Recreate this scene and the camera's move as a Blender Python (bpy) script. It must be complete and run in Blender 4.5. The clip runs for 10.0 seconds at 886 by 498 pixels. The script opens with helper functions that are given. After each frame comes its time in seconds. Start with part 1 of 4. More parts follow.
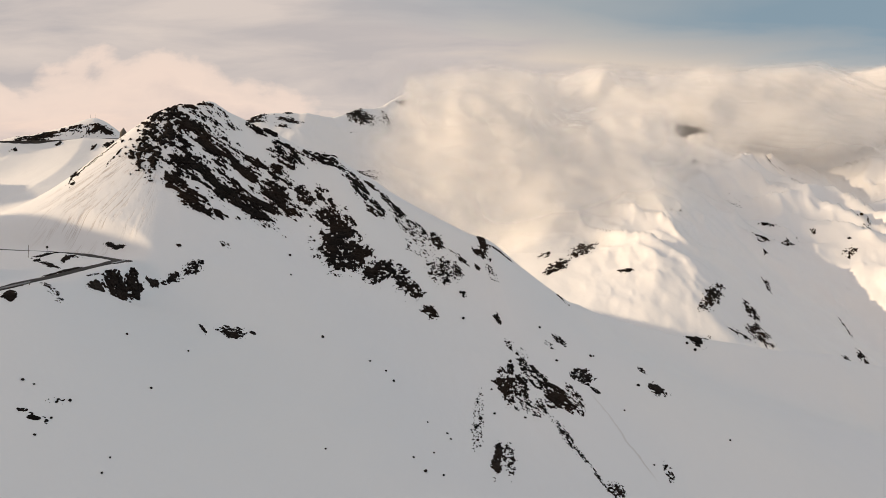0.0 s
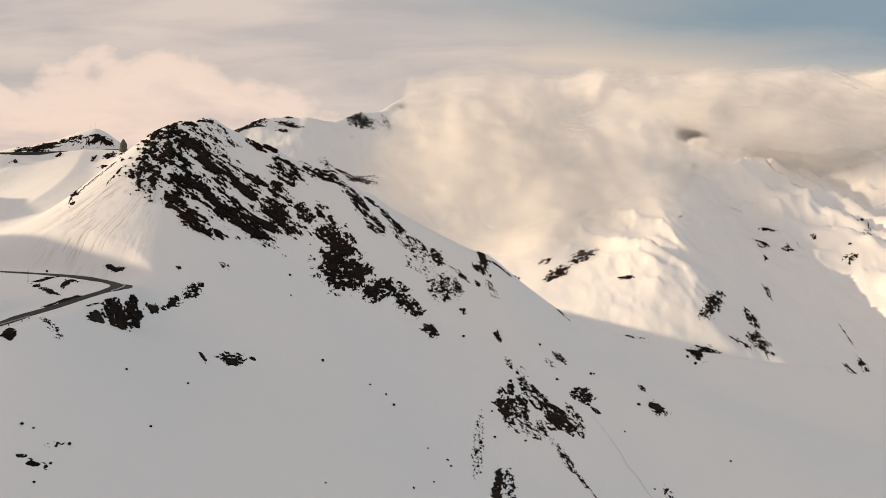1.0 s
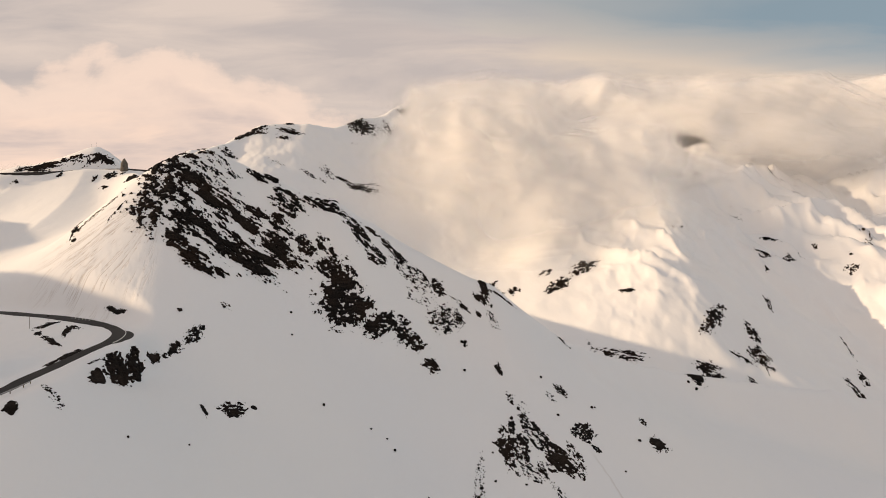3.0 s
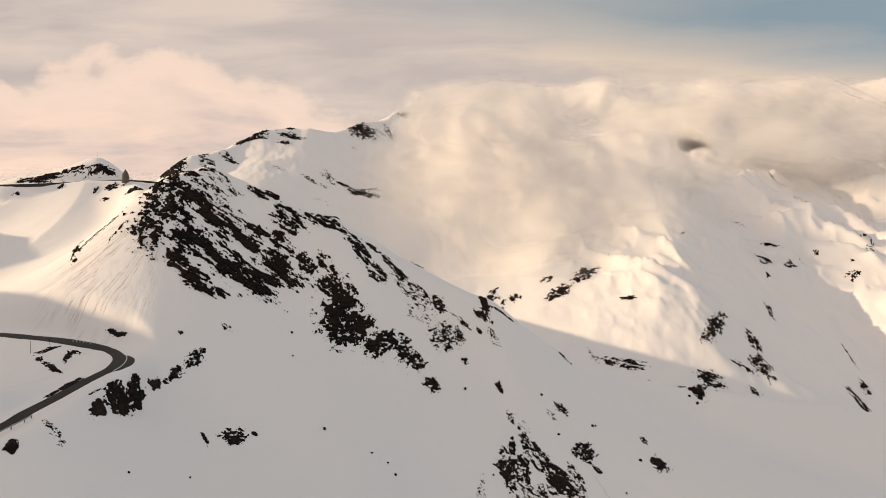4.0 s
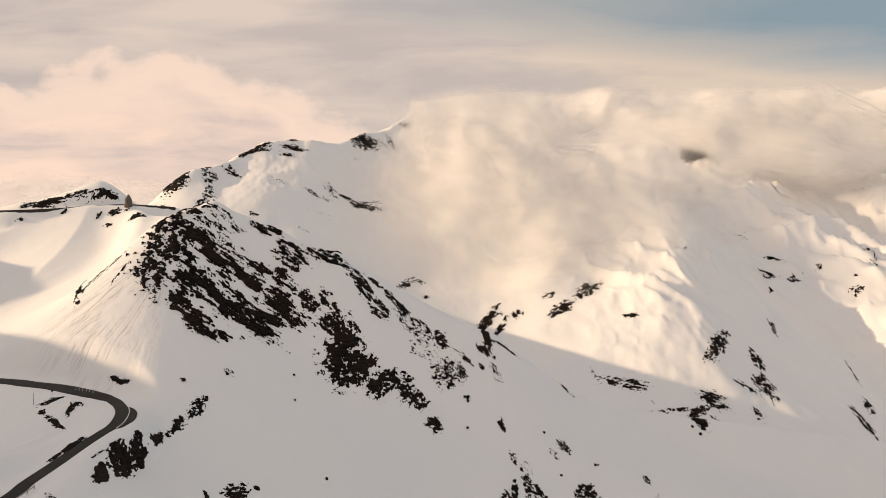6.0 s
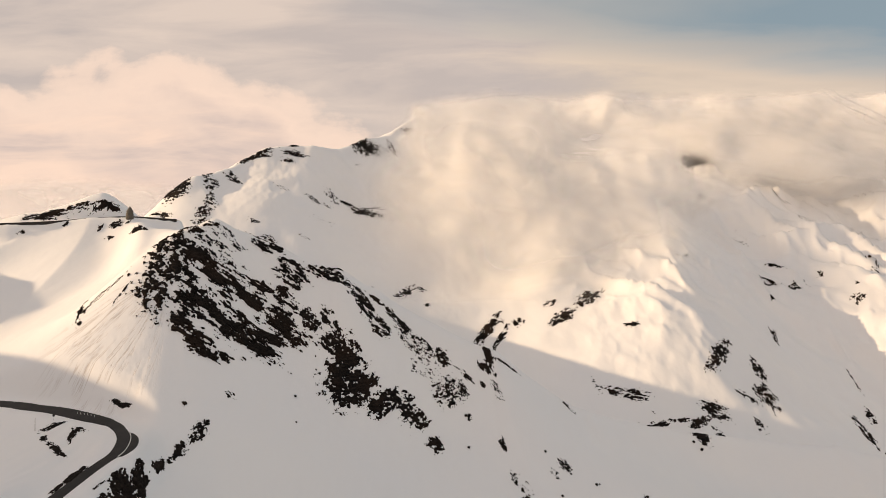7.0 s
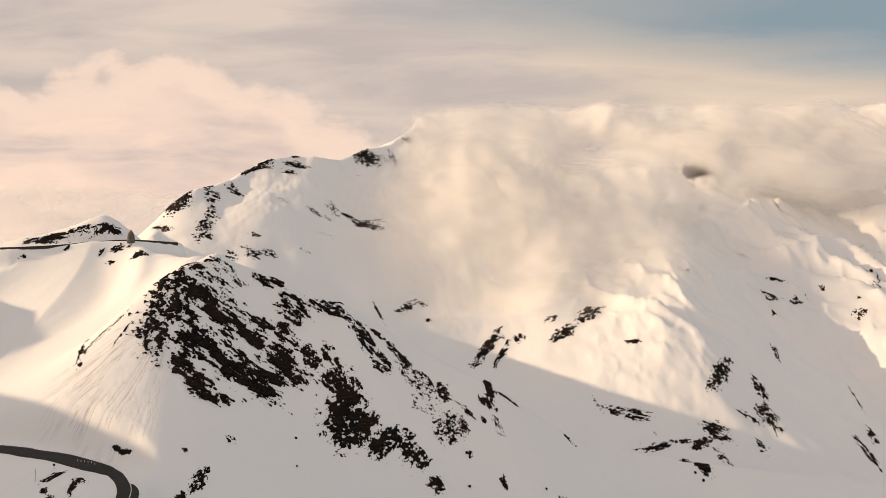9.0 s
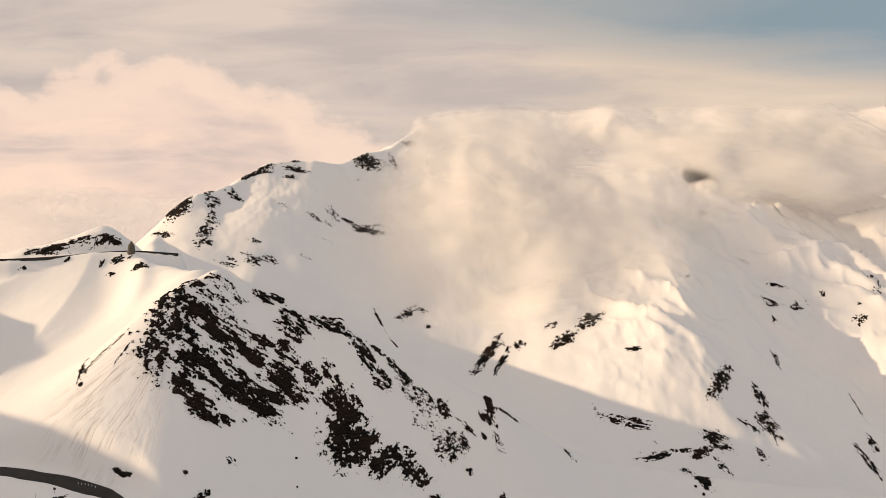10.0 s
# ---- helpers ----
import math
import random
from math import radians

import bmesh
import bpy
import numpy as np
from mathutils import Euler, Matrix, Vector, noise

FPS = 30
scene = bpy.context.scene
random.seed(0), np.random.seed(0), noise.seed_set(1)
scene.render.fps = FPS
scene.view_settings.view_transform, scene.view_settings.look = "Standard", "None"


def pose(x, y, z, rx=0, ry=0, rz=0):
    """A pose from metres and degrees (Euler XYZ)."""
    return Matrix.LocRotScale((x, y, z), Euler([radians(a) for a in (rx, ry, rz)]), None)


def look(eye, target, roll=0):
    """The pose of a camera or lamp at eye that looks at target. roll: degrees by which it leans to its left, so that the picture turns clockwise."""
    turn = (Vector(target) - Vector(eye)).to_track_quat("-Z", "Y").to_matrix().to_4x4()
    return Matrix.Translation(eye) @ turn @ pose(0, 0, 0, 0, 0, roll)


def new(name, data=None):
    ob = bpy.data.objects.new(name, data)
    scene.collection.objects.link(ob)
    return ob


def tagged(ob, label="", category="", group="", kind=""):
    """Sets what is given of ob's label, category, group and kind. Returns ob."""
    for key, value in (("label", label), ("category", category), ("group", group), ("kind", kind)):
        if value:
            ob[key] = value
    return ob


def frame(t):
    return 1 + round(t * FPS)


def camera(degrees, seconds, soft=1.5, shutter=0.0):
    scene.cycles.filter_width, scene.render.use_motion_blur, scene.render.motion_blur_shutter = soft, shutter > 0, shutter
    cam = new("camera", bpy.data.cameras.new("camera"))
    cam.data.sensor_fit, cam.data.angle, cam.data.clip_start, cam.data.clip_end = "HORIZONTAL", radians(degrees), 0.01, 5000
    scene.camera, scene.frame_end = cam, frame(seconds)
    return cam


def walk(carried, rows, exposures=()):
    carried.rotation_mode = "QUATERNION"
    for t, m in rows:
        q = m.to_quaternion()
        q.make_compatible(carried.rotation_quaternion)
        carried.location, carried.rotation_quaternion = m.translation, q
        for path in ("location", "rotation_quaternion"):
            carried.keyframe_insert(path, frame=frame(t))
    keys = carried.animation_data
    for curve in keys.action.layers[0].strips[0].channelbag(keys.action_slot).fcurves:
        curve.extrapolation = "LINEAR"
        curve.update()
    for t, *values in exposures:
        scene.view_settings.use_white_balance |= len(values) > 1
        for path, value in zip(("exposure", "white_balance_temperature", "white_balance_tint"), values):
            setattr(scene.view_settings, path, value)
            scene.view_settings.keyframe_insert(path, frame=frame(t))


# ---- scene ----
PATH = [
    (0, 0.00, 0.00, 100.00, 91.119, 0.000, 0.000),
    (0.5, 0.08, 0.14, 104.48, 91.144, 0.012, 0.028),
    (1, 0.07, 0.08, 108.96, 91.108, 0.034, 0.026),
    (1.5, 0.05, 0.03, 113.46, 91.004, 0.029, 0.021),
    (2, -0.01, -0.05, 117.93, 90.927, 0.003, 0.035),
    (2.5, -0.14, -0.03, 122.35, 90.898, -0.002, 0.057),
    (4, 0.04, -0.22, 135.97, 90.904, -0.019, 0.193),
    (4.5, -0.10, -0.23, 140.47, 90.963, -0.004, 0.234),
    (5, -0.19, -0.22, 144.99, 91.013, -0.016, 0.291),
    (5.5, -0.02, -0.28, 149.50, 91.077, -0.012, 0.348),
    (7, -0.20, -0.71, 163.08, 91.261, -0.037, 0.493),
    (7.5, -0.26, -0.67, 167.57, 91.300, -0.052, 0.523),
    (8, -0.24, -0.76, 172.08, 91.348, -0.091, 0.548),
    (8.5, -0.34, -0.78, 176.52, 91.434, -0.106, 0.565),
    (9, -0.32, -0.83, 180.95, 91.478, -0.104, 0.577),
    (9.5, -0.30, -0.93, 185.42, 91.488, -0.092, 0.588),
    (10, -0.35, -1.08, 190.00, 91.472, -0.092, 0.602),
]
cam = camera(74.0, 10.0, soft=0.8)
walk(cam, [(t, pose(x, y, z, rx, ry, rz)) for t, x, y, z, rx, ry, rz in PATH],
     exposures=[(0, -0.07, 6850, 11), (1, -0.06, 7080, 12), (2, -0.05, 7150, 13), (4.5, -0.03, 7400, 14), (10, -0.02, 7450, 14)])

# ---- sky and sun ----
SUN_WAY = Vector((-0.98, -0.04, 0.29)).normalized()  # towards the sun
sun_high, sun_turn = math.asin(SUN_WAY.z), math.atan2(SUN_WAY.x, SUN_WAY.y)


def wire(tree, a, out, b, into):
    tree.links.new(a.outputs[out], b.inputs[into])


def maths(tree, op, a, b=None, clamp=False):
    n = tree.nodes.new("ShaderNodeMath")
    n.operation, n.use_clamp = op, clamp
    for k, v in enumerate((a, b)):
        if v is None:
            continue
        if isinstance(v, (int, float)):
            n.inputs[k].default_value = v
        else:
            tree.links.new(v, n.inputs[k])
    return n.outputs[0]


def ramp(tree, source, stops):
    n = tree.nodes.new("ShaderNodeValToRGB")
    el = n.color_ramp.elements
    while len(el) < len(stops):
        el.new(0.5)
    for e, (p, c) in zip(el, stops):
        e.position, e.color = p, (*c, 1) if not isinstance(c, (int, float)) else (c, c, c, 1)
    tree.links.new(source, n.inputs[0])
    return n.outputs[0]


def blend(tree, fac, a, b, how="MIX"):
    n = tree.nodes.new("ShaderNodeMix")
    n.data_type, n.blend_type = "RGBA", how
    for k, v in ((0, fac), (6, a), (7, b)):
        if isinstance(v, (int, float)):
            n.inputs[k].default_value = v
        elif isinstance(v, tuple):
            n.inputs[k].default_value = (*v, 1)
        else:
            tree.links.new(v, n.inputs[k])
    return n.outputs[2]


def grain(tree, vector, scale, detail=4.0, distortion=0.0, rough_by=0.5):
    n = tree.nodes.new("ShaderNodeTexNoise")
    n.inputs["Scale"].default_value, n.inputs["Detail"].default_value = scale, detail
    n.inputs["Distortion"].default_value, n.inputs["Roughness"].default_value = distortion, rough_by
    if vector is not None:
        tree.links.new(vector, n.inputs["Vector"])
    return n.outputs["Fac"]


def stretched(tree, vector, scale, shift=(0, 0, 0), turn=(0, 0, 0)):
    n = tree.nodes.new("ShaderNodeMapping")
    n.inputs["Scale"].default_value, n.inputs["Location"].default_value, n.inputs["Rotation"].default_value = scale, shift, turn
    tree.links.new(vector, n.inputs["Vector"])
    return n.outputs[0]


def make_world():
    world = bpy.data.worlds.new("sky")
    scene.world = world
    world.use_nodes = True
    t = world.node_tree
    back = t.nodes["Background"]
    sky = t.nodes.new("ShaderNodeTexSky")
    sky.sky_type, sky.sun_disc = "NISHITA", False
    sky.sun_elevation, sky.sun_rotation, sky.altitude = sun_high, sun_turn, 2000
    way = t.nodes.new("ShaderNodeTexCoord").outputs["Generated"]
    sep = t.nodes.new("ShaderNodeSeparateXYZ")
    t.links.new(way, sep.inputs[0])
    # sideways and upwards slope of each direction, alike to the north and the south
    depth = maths(t, "MAXIMUM", maths(t, "ABSOLUTE", sep.outputs[1]), 0.12)
    side, up = maths(t, "DIVIDE", sep.outputs[0], depth), maths(t, "DIVIDE", sep.outputs[2], depth)
    flat = t.nodes.new("ShaderNodeCombineXYZ")
    t.links.new(side, flat.inputs[0])
    t.links.new(up, flat.inputs[1])
    flat = flat.outputs[0]
    blue = blend(t, 1.0, sky.outputs[0], (0.10, 0.10, 0.10), "MULTIPLY")
    blue = blend(t, 0.8, blue, (0.27, 0.38, 0.46))
    blue = blend(t, ramp(t, sep.outputs[2], [(0.42, 0.0), (0.8, 1.0)]), blue, (0.42, 0.47, 0.52))
    puffs = grain(t, stretched(t, flat, (1.0, 1.5, 1.0), (3.1, 0.4, 0.2)), 7.0, 7, 0.15, 0.52)
    wisps = grain(t, stretched(t, flat, (1.0, 5.5, 1.0), (0.7, 5.2, 1.3), (0, 0, 0.06)), 3.0, 6, 0.35, 0.55)
    broad = grain(t, stretched(t, flat, (1.0, 2.6, 1.0), (6.3, 1.7, 0.0)), 2.1, 4, 0.2)
    lumpy = maths(t, "SUBTRACT", puffs, 0.5)
    # high veil: grey and mauve, thinner and beige to the east
    veil = blend(t, ramp(t, maths(t, "ADD", side, maths(t, "MULTIPLY", maths(t, "SUBTRACT", wisps, 0.5), 0.9)), [(0.0, 0.0), (0.30, 1.0)]),
                 ramp(t, wisps, [(0.36, (0.53, 0.50, 0.51)), (0.64, (0.70, 0.63, 0.60))]), ramp(t, wisps, [(0.36, (0.62, 0.56, 0.51)), (0.64, (0.74, 0.65, 0.57))]))
    gap = maths(t, "ADD", up, maths(t, "ADD", maths(t, "MULTIPLY", side, 0.11), maths(t, "MULTIPLY", maths(t, "SUBTRACT", wisps, 0.5), 0.10)))
    clear = maths(t, "MULTIPLY", ramp(t, gap, [(0.372, 0.0), (0.405, 0.45), (0.47, 1.0)]), ramp(t, maths(t, "ADD", side, maths(t, "MULTIPLY", broad, 0.7)), [(0.05, 0.0), (0.35, 0.55), (0.95, 1.0)]))
    tone = blend(t, clear, veil, blue)
    # cumulus bank in the west whose heaped top catches the sun
    top = maths(t, "SUBTRACT", 0.352, maths(t, "MULTIPLY", maths(t, "MAXIMUM", maths(t, "ADD", side, 0.33), 0.0), 0.55))
    under = maths(t, "ADD", maths(t, "SUBTRACT", top, up), maths(t, "MULTIPLY", lumpy, 0.30))
    bank = ramp(t, under, [(0.0, 0.0), (0.028, 0.75), (0.07, 1.0)])
    lit = blend(t, ramp(t, maths(t, "ADD", under, maths(t, "MULTIPLY", maths(t, "SUBTRACT", wisps, 0.5), 0.16)), [(0.05, 0.0), (0.15, 1.0)]),
                (0.94, 0.77, 0.68), ramp(t, wisps, [(0.38, (0.62, 0.545, 0.545)), (0.50, (0.78, 0.655, 0.61)), (0.62, (0.92, 0.74, 0.65))]))
    tone = blend(t, maths(t, "MULTIPLY", bank, 0.92), tone, lit)
    # paler heaps low over the horizon
    low = maths(t, "ADD", maths(t, "SUBTRACT", 0.165, up), maths(t, "MULTIPLY", lumpy, 0.16))
    tone = blend(t, ramp(t, low, [(0.0, 0.0), (0.05, 0.9)]), tone, ramp(t, broad, [(0.40, (0.80, 0.66, 0.61)), (0.58, (0.96, 0.77, 0.67))]))
    t.links.new(tone, back.inputs[0])
    back.inputs[1].default_value = 1.0


make_world()
sun = new("sun", bpy.data.lights.new("sun", "SUN"))
sun.data.energy, sun.data.angle, sun.data.color = 3.9, radians(0.6), (1.0, 0.77, 0.52)
sun.matrix_world = look(SUN_WAY * 100, (0, 0, 0))

# ---- materials ----
def material(name):
    m = bpy.data.materials.new(name)
    m.use_nodes = True
    t = m.node_tree
    bsdf = t.nodes["Principled BSDF"]
    place = t.nodes.new("ShaderNodeNewGeometry")
    return m, t, bsdf, place


def bumped(t, bsdf, height, strength, distance):
    n = t.nodes.new("ShaderNodeBump")
    n.inputs["Strength"].default_value, n.inputs["Distance"].default_value = strength, distance
    t.links.new(height, n.inputs["Height"])
    t.links.new(n.outputs[0], bsdf.inputs["Normal"])


def make_snow():
    m, t, b, g = material("snow")
    p = g.outputs["Position"]
    broad = grain(t, p, 0.012, 4)
    wind = grain(t, stretched(t, p, (1, 0.35, 1), turn=(0, 0, 0.6)), 0.11, 5)
    fine = grain(t, p, 0.9, 4)
    tint = ramp(t, broad, [(0.3, (0.84, 0.85, 0.87)), (0.7, (0.88, 0.875, 0.87))])
    # slide grooves running out from the cliff's foot, their shade and dirt coloured in
    flat = t.nodes.new("ShaderNodeVectorMath")
    flat.operation, flat.inputs[1].default_value = "SUBTRACT", (-131, 280, 0)
    t.links.new(p, flat.inputs[0])
    sep = t.nodes.new("ShaderNodeSeparateXYZ")
    t.links.new(flat.outputs[0], sep.inputs[0])
    bearing = maths(t, "ARCTAN2", maths(t, "MULTIPLY", sep.outputs[0], -1), maths(t, "MULTIPLY", sep.outputs[1], -1))
    run = maths(t, "SQRT", maths(t, "ADD", maths(t, "MULTIPLY", sep.outputs[0], sep.outputs[0]), maths(t, "MULTIPLY", sep.outputs[1], sep.outputs[1])))
    joined = t.nodes.new("ShaderNodeCombineXYZ")
    t.links.new(maths(t, "MULTIPLY", bearing, 15), joined.inputs[0])
    t.links.new(maths(t, "MULTIPLY", run, 0.045), joined.inputs[1])
    lines = ramp(t, grain(t, joined.outputs[0], 1.0, 5, 0.9, 0.6), [(0.525, 0.0), (0.556, 1.0), (0.588, 0.0)])
    where = maths(t, "MULTIPLY", ramp(t, maths(t, "MULTIPLY", run, 0.01), [(0.10, 0.0), (0.20, 1.0), (0.38, 0.8), (0.56, 0.0)]),
                  ramp(t, maths(t, "MULTIPLY", maths(t, "ADD", bearing, 0.6), 0.4), [(0.12, 0.0), (0.24, 1.0), (0.72, 1.0), (0.82, 0.0)]))
    broken = ramp(t, grain(t, p, 0.07, 3), [(0.40, 0.0), (0.52, 1.0)])
    slides = maths(t, "MULTIPLY", maths(t, "MULTIPLY", lines, where), broken)
    # one long, faint run of dirt below the outcrop on the open slope
    run_x, run_y = maths(t, "SUBTRACT", sep.outputs[0], 194.8), maths(t, "SUBTRACT", sep.outputs[1], -19.7)
    down = maths(t, "ADD", maths(t, "MULTIPLY", run_x, 0.2584), maths(t, "MULTIPLY", run_y, -0.9660))
    off = maths(t, "SUBTRACT", maths(t, "MULTIPLY", run_x, -0.9660), maths(t, "MULTIPLY", run_y, 0.2584))
    off = maths(t, "ABSOLUTE", maths(t, "ADD", off, maths(t, "MULTIPLY", maths(t, "SUBTRACT", grain(t, p, 0.06, 3), 0.5), 6.0)))
    dirt = maths(t, "MULTIPLY", ramp(t, off, [(0.15, 1.0), (0.75, 0.0)]), ramp(t, maths(t, "DIVIDE", down, 51.6), [(0.0, 0.0), (0.15, 0.5), (0.85, 1.0), (1.0, 0.0)]))
    snow = blend(t, maths(t, "MULTIPLY", wind, 0.25), tint, (0.82, 0.815, 0.815))
    snow = blend(t, maths(t, "MULTIPLY", dirt, 0.35), snow, (0.42, 0.37, 0.31))
    t.links.new(blend(t, maths(t, "MULTIPLY", slides, 0.75), snow, (0.40, 0.33, 0.29)), b.inputs["Base Color"])
    b.inputs["Roughness"].default_value = 0.75
    b.inputs["Specular IOR Level"].default_value = 0.2
    bumped(t, b, maths(t, "SUBTRACT", maths(t, "ADD", wind, maths(t, "MULTIPLY", fine, 0.12)), maths(t, "MULTIPLY", slides, 0.6)), 0.35, 1.2)
    return m


def make_rock(name, dark, light, snowy):
    m, t, b, g = material(name)
    p = g.outputs["Position"]
    beds = grain(t, stretched(t, p, (0.4, 0.5, 1.8), turn=(0.3, 0.5, 0.2)), 0.55, 7, 0.4, 0.62)
    fine = grain(t, p, 1.3, 6, 0, 0.65)
    # crevice shade put into the colour: near black in the bump's hollows, lighter above
    stone = ramp(t, blend(t, 0.6, beds, fine), [(0.42, dark), (0.50, tuple(0.7 * a + 0.3 * b for a, b in zip(dark, light))), (0.60, light)])
    sep = t.nodes.new("ShaderNodeSeparateXYZ")
    t.links.new(g.outputs["True Normal"], sep.inputs[0])
    patches = grain(t, stretched(t, p, (1, 1, 2.2), turn=(0.2, 0.4, 0.5)), 0.28, 6, 0, 0.65)
    lie = maths(t, "ADD", sep.outputs[2], maths(t, "MULTIPLY", maths(t, "SUBTRACT", patches, 0.5), 1.1))
    dust = ramp(t, maths(t, "SUBTRACT", lie, snowy - 0.5), [(0.5, 0.0), (0.53, 1.0)])
    rust = ramp(t, grain(t, p, 0.05, 4), [(0.45, 0.0), (0.62, 1.0)])
    stone = blend(t, maths(t, "MULTIPLY", rust, 0.4), stone, (0.036, 0.019, 0.011))
    t.links.new(blend(t, dust, stone, (0.82, 0.81, 0.81)), b.inputs["Base Color"])
    b.inputs["Roughness"].default_value = 0.9
    b.inputs["Specular IOR Level"].default_value = 0.15
    bumped(t, b, maths(t, "ADD", beds, fine), 0.8, 0.8)
    return m


SNOW = make_snow()
ROCK = make_rock("dark_rock", (0.0018, 0.0016, 0.0016), (0.027, 0.020, 0.0165), 1.2)


# ---- the shape of the land ----
def lattice(ix, iy, seed):
    """Pseudo-random numbers from 0 to 1 on whole-number grid points."""
    n = (ix.astype(np.int64) * 374761393 + iy.astype(np.int64) * 668265263 + seed * 974634777) & 0xFFFFFFFF
    n = ((n ^ (n >> 13)) * 1274126177) & 0xFFFFFFFF
    n = ((n ^ (n >> 16)) * 2246822519) & 0xFFFFFFFF
    return ((n ^ (n >> 15)) & 0xFFFFFF) / float(0xFFFFFF)


def ripple(x, y, seed=0):
    """Smooth value noise, -1 to 1, one lump a unit."""
    fx, fy = np.floor(x), np.floor(y)
    u, v = x - fx, y - fy
    u, v = u * u * u * (u * (u * 6 - 15) + 10), v * v * v * (v * (v * 6 - 15) + 10)
    a, b = lattice(fx, fy, seed), lattice(fx + 1, fy, seed)
    c, d = lattice(fx, fy + 1, seed), lattice(fx + 1, fy + 1, seed)
    return 2 * (a + (b - a) * u + (c - a) * v + (a - b - c + d) * u * v) - 1


def rough(x, y, seed=0, octaves=4, gain=0.5):
    """Several octaves of ripple, about -1 to 1."""
    total, size, norm = 0.0, 1.0, 0.0
    for k in range(octaves):
        c, s = math.cos(0.7 * k), math.sin(0.7 * k)
        total = total + size * ripple((c * x - s * y) * 2 ** k + 17.3 * k, (s * x + c * y) * 2 ** k - 9.1 * k, seed + k)
        norm, size = norm + size, size * gain
    return total / norm


def ripple3(x, y, z, seed=0):
    """Smooth value noise in space, -1 to 1, one lump a unit."""
    fx, fy, fz = np.floor(x), np.floor(y), np.floor(z)
    u, v, w = [k * k * (3 - 2 * k) for k in (x - fx, y - fy, z - fz)]
    total = 0.0
    for i in (0, 1):
        for j in (0, 1):
            for k in (0, 1):
                share = (u if i else 1 - u) * (v if j else 1 - v) * (w if k else 1 - w)
                total = total + share * lattice(fx + i + 1013 * (fz + k), fy + j + 4079 * (fz + k), seed)
    return 2 * total - 1


def rough3(x, y, z, seed=0, octaves=4, gain=0.5):
    """Several octaves of ripple3."""
    total, size, norm = 0.0, 1.0, 0.0
    for k in range(octaves):
        total = total + size * ripple3(x * 2 ** k + 17.3 * k, y * 2 ** k - 9.1 * k, z * 2 ** k + 5.7 * k, seed + k)
        norm, size = norm + size, size * gain
    return total / norm


def spine(x, y, crest, front, back, reach, ease=8.0):
    """Height of a ridge with a crest line of (x, y, z); front is the slope to its right-hand side as the line runs, back to its left;
    each slope is (steep near the crest, gentle further off), and reach is where the one gives way to the other."""
    best = np.full(np.shape(x), -1e9)
    for (ax, ay, az), (bx, by, bz) in zip(crest, crest[1:]):
        ux, uy = bx - ax, by - ay
        span = ux * ux + uy * uy
        s = np.clip(((x - ax) * ux + (y - ay) * uy) / span, 0, 1)
        dx, dy = x - ax - s * ux, y - ay - s * uy
        d = np.sqrt(dx * dx + dy * dy + ease * ease) - ease
        side = (ux * dy - uy * dx) / (math.sqrt(span) * np.sqrt(dx * dx + dy * dy + 1))
        w = np.clip(0.5 + 0.5 * side / 0.7, 0, 1)
        w = w * w * (3 - 2 * w)
        steep, gentle = front[0] + (back[0] - front[0]) * w, front[1] + (back[1] - front[1]) * w
        drop = gentle * d + (steep - gentle) * reach * (1 - np.exp(-d / reach))
        best = 2.5 * np.logaddexp(best / 2.5, (az + s * (bz - az) - drop) / 2.5)
    return best


def merge(parts, soft=9.0):
    """The upper hull of several landforms, with rounded hollows where they meet."""
    top = parts[0]
    for p in parts[1:]:
        top = np.maximum(top, p)
    return top + soft * np.log(sum(np.exp(np.clip((p - top) / soft, -40, 0)) for p in parts))


CRAG = [(-158, 281, 134), (-153, 285, 152), (-147.5, 290, 164), (-140.5, 294.5, 174), (-135, 303, 179), (-127, 318, 184), (-114, 325, 177), (-98, 328, 171), (-63, 334, 157), (-45, 338, 146), (23, 342, 111.5), (80, 362, 70), (140, 390, 52), (275, 420, 30), (480, 450, -8)]
ARM = [(-128, 325, 168), (-165, 385, 184), (-215, 445, 187), (-262, 480, 197), (-300, 505, 221), (-350, 490, 202), (-520, 470, 174), (-900, 500, 190)]
# WEST is unseen, added to cast the shadow below; its crest shapes that edge
WEST = [(-520, -300, 220), (-510, 60, 240), (-518, 160, 230), (-524, 215, 225.5), (-525, 224, 224), (-526, 232, 220.5), (-528, 241, 216), (-530, 258, 208), (-532, 278, 200), (-534, 300, 193), (-536, 320, 202), (-539, 344, 227), (-541, 362, 228), (-547, 405, 222), (-560, 520, 210), (-900, 560, 235)]
FAR = [(-300, 520, 195), (-400, 760, 197), (-462, 945, 250), (-440, 958, 276), (-415, 980, 302), (-390, 1040, 327), (-375, 1100, 354), (-345, 1140, 385), (-311, 1177, 401), (-240, 1220, 403), (-180, 1300, 441), (-139, 1380, 462), (-78, 1526, 556), (60, 1550, 530), (250, 1580, 512), (800, 1620, 520), (1800, 1700, 520)]
EAST = [(250, 1580, 505), (420, 1400, 460), (547, 1287, 384), (610, 1080, 244), (640, 880, 132), (650, 700, 22)]
SPUR = [(340, 1330, 406), (322, 1050, 278), (290, 900, 193), (268, 814, 147), (318, 682, 42), (336, 655, 18)]
BROW = [(900, 1400, 420), (850, 1050, 243), (800, 850, 150), (760, 600, 30)]
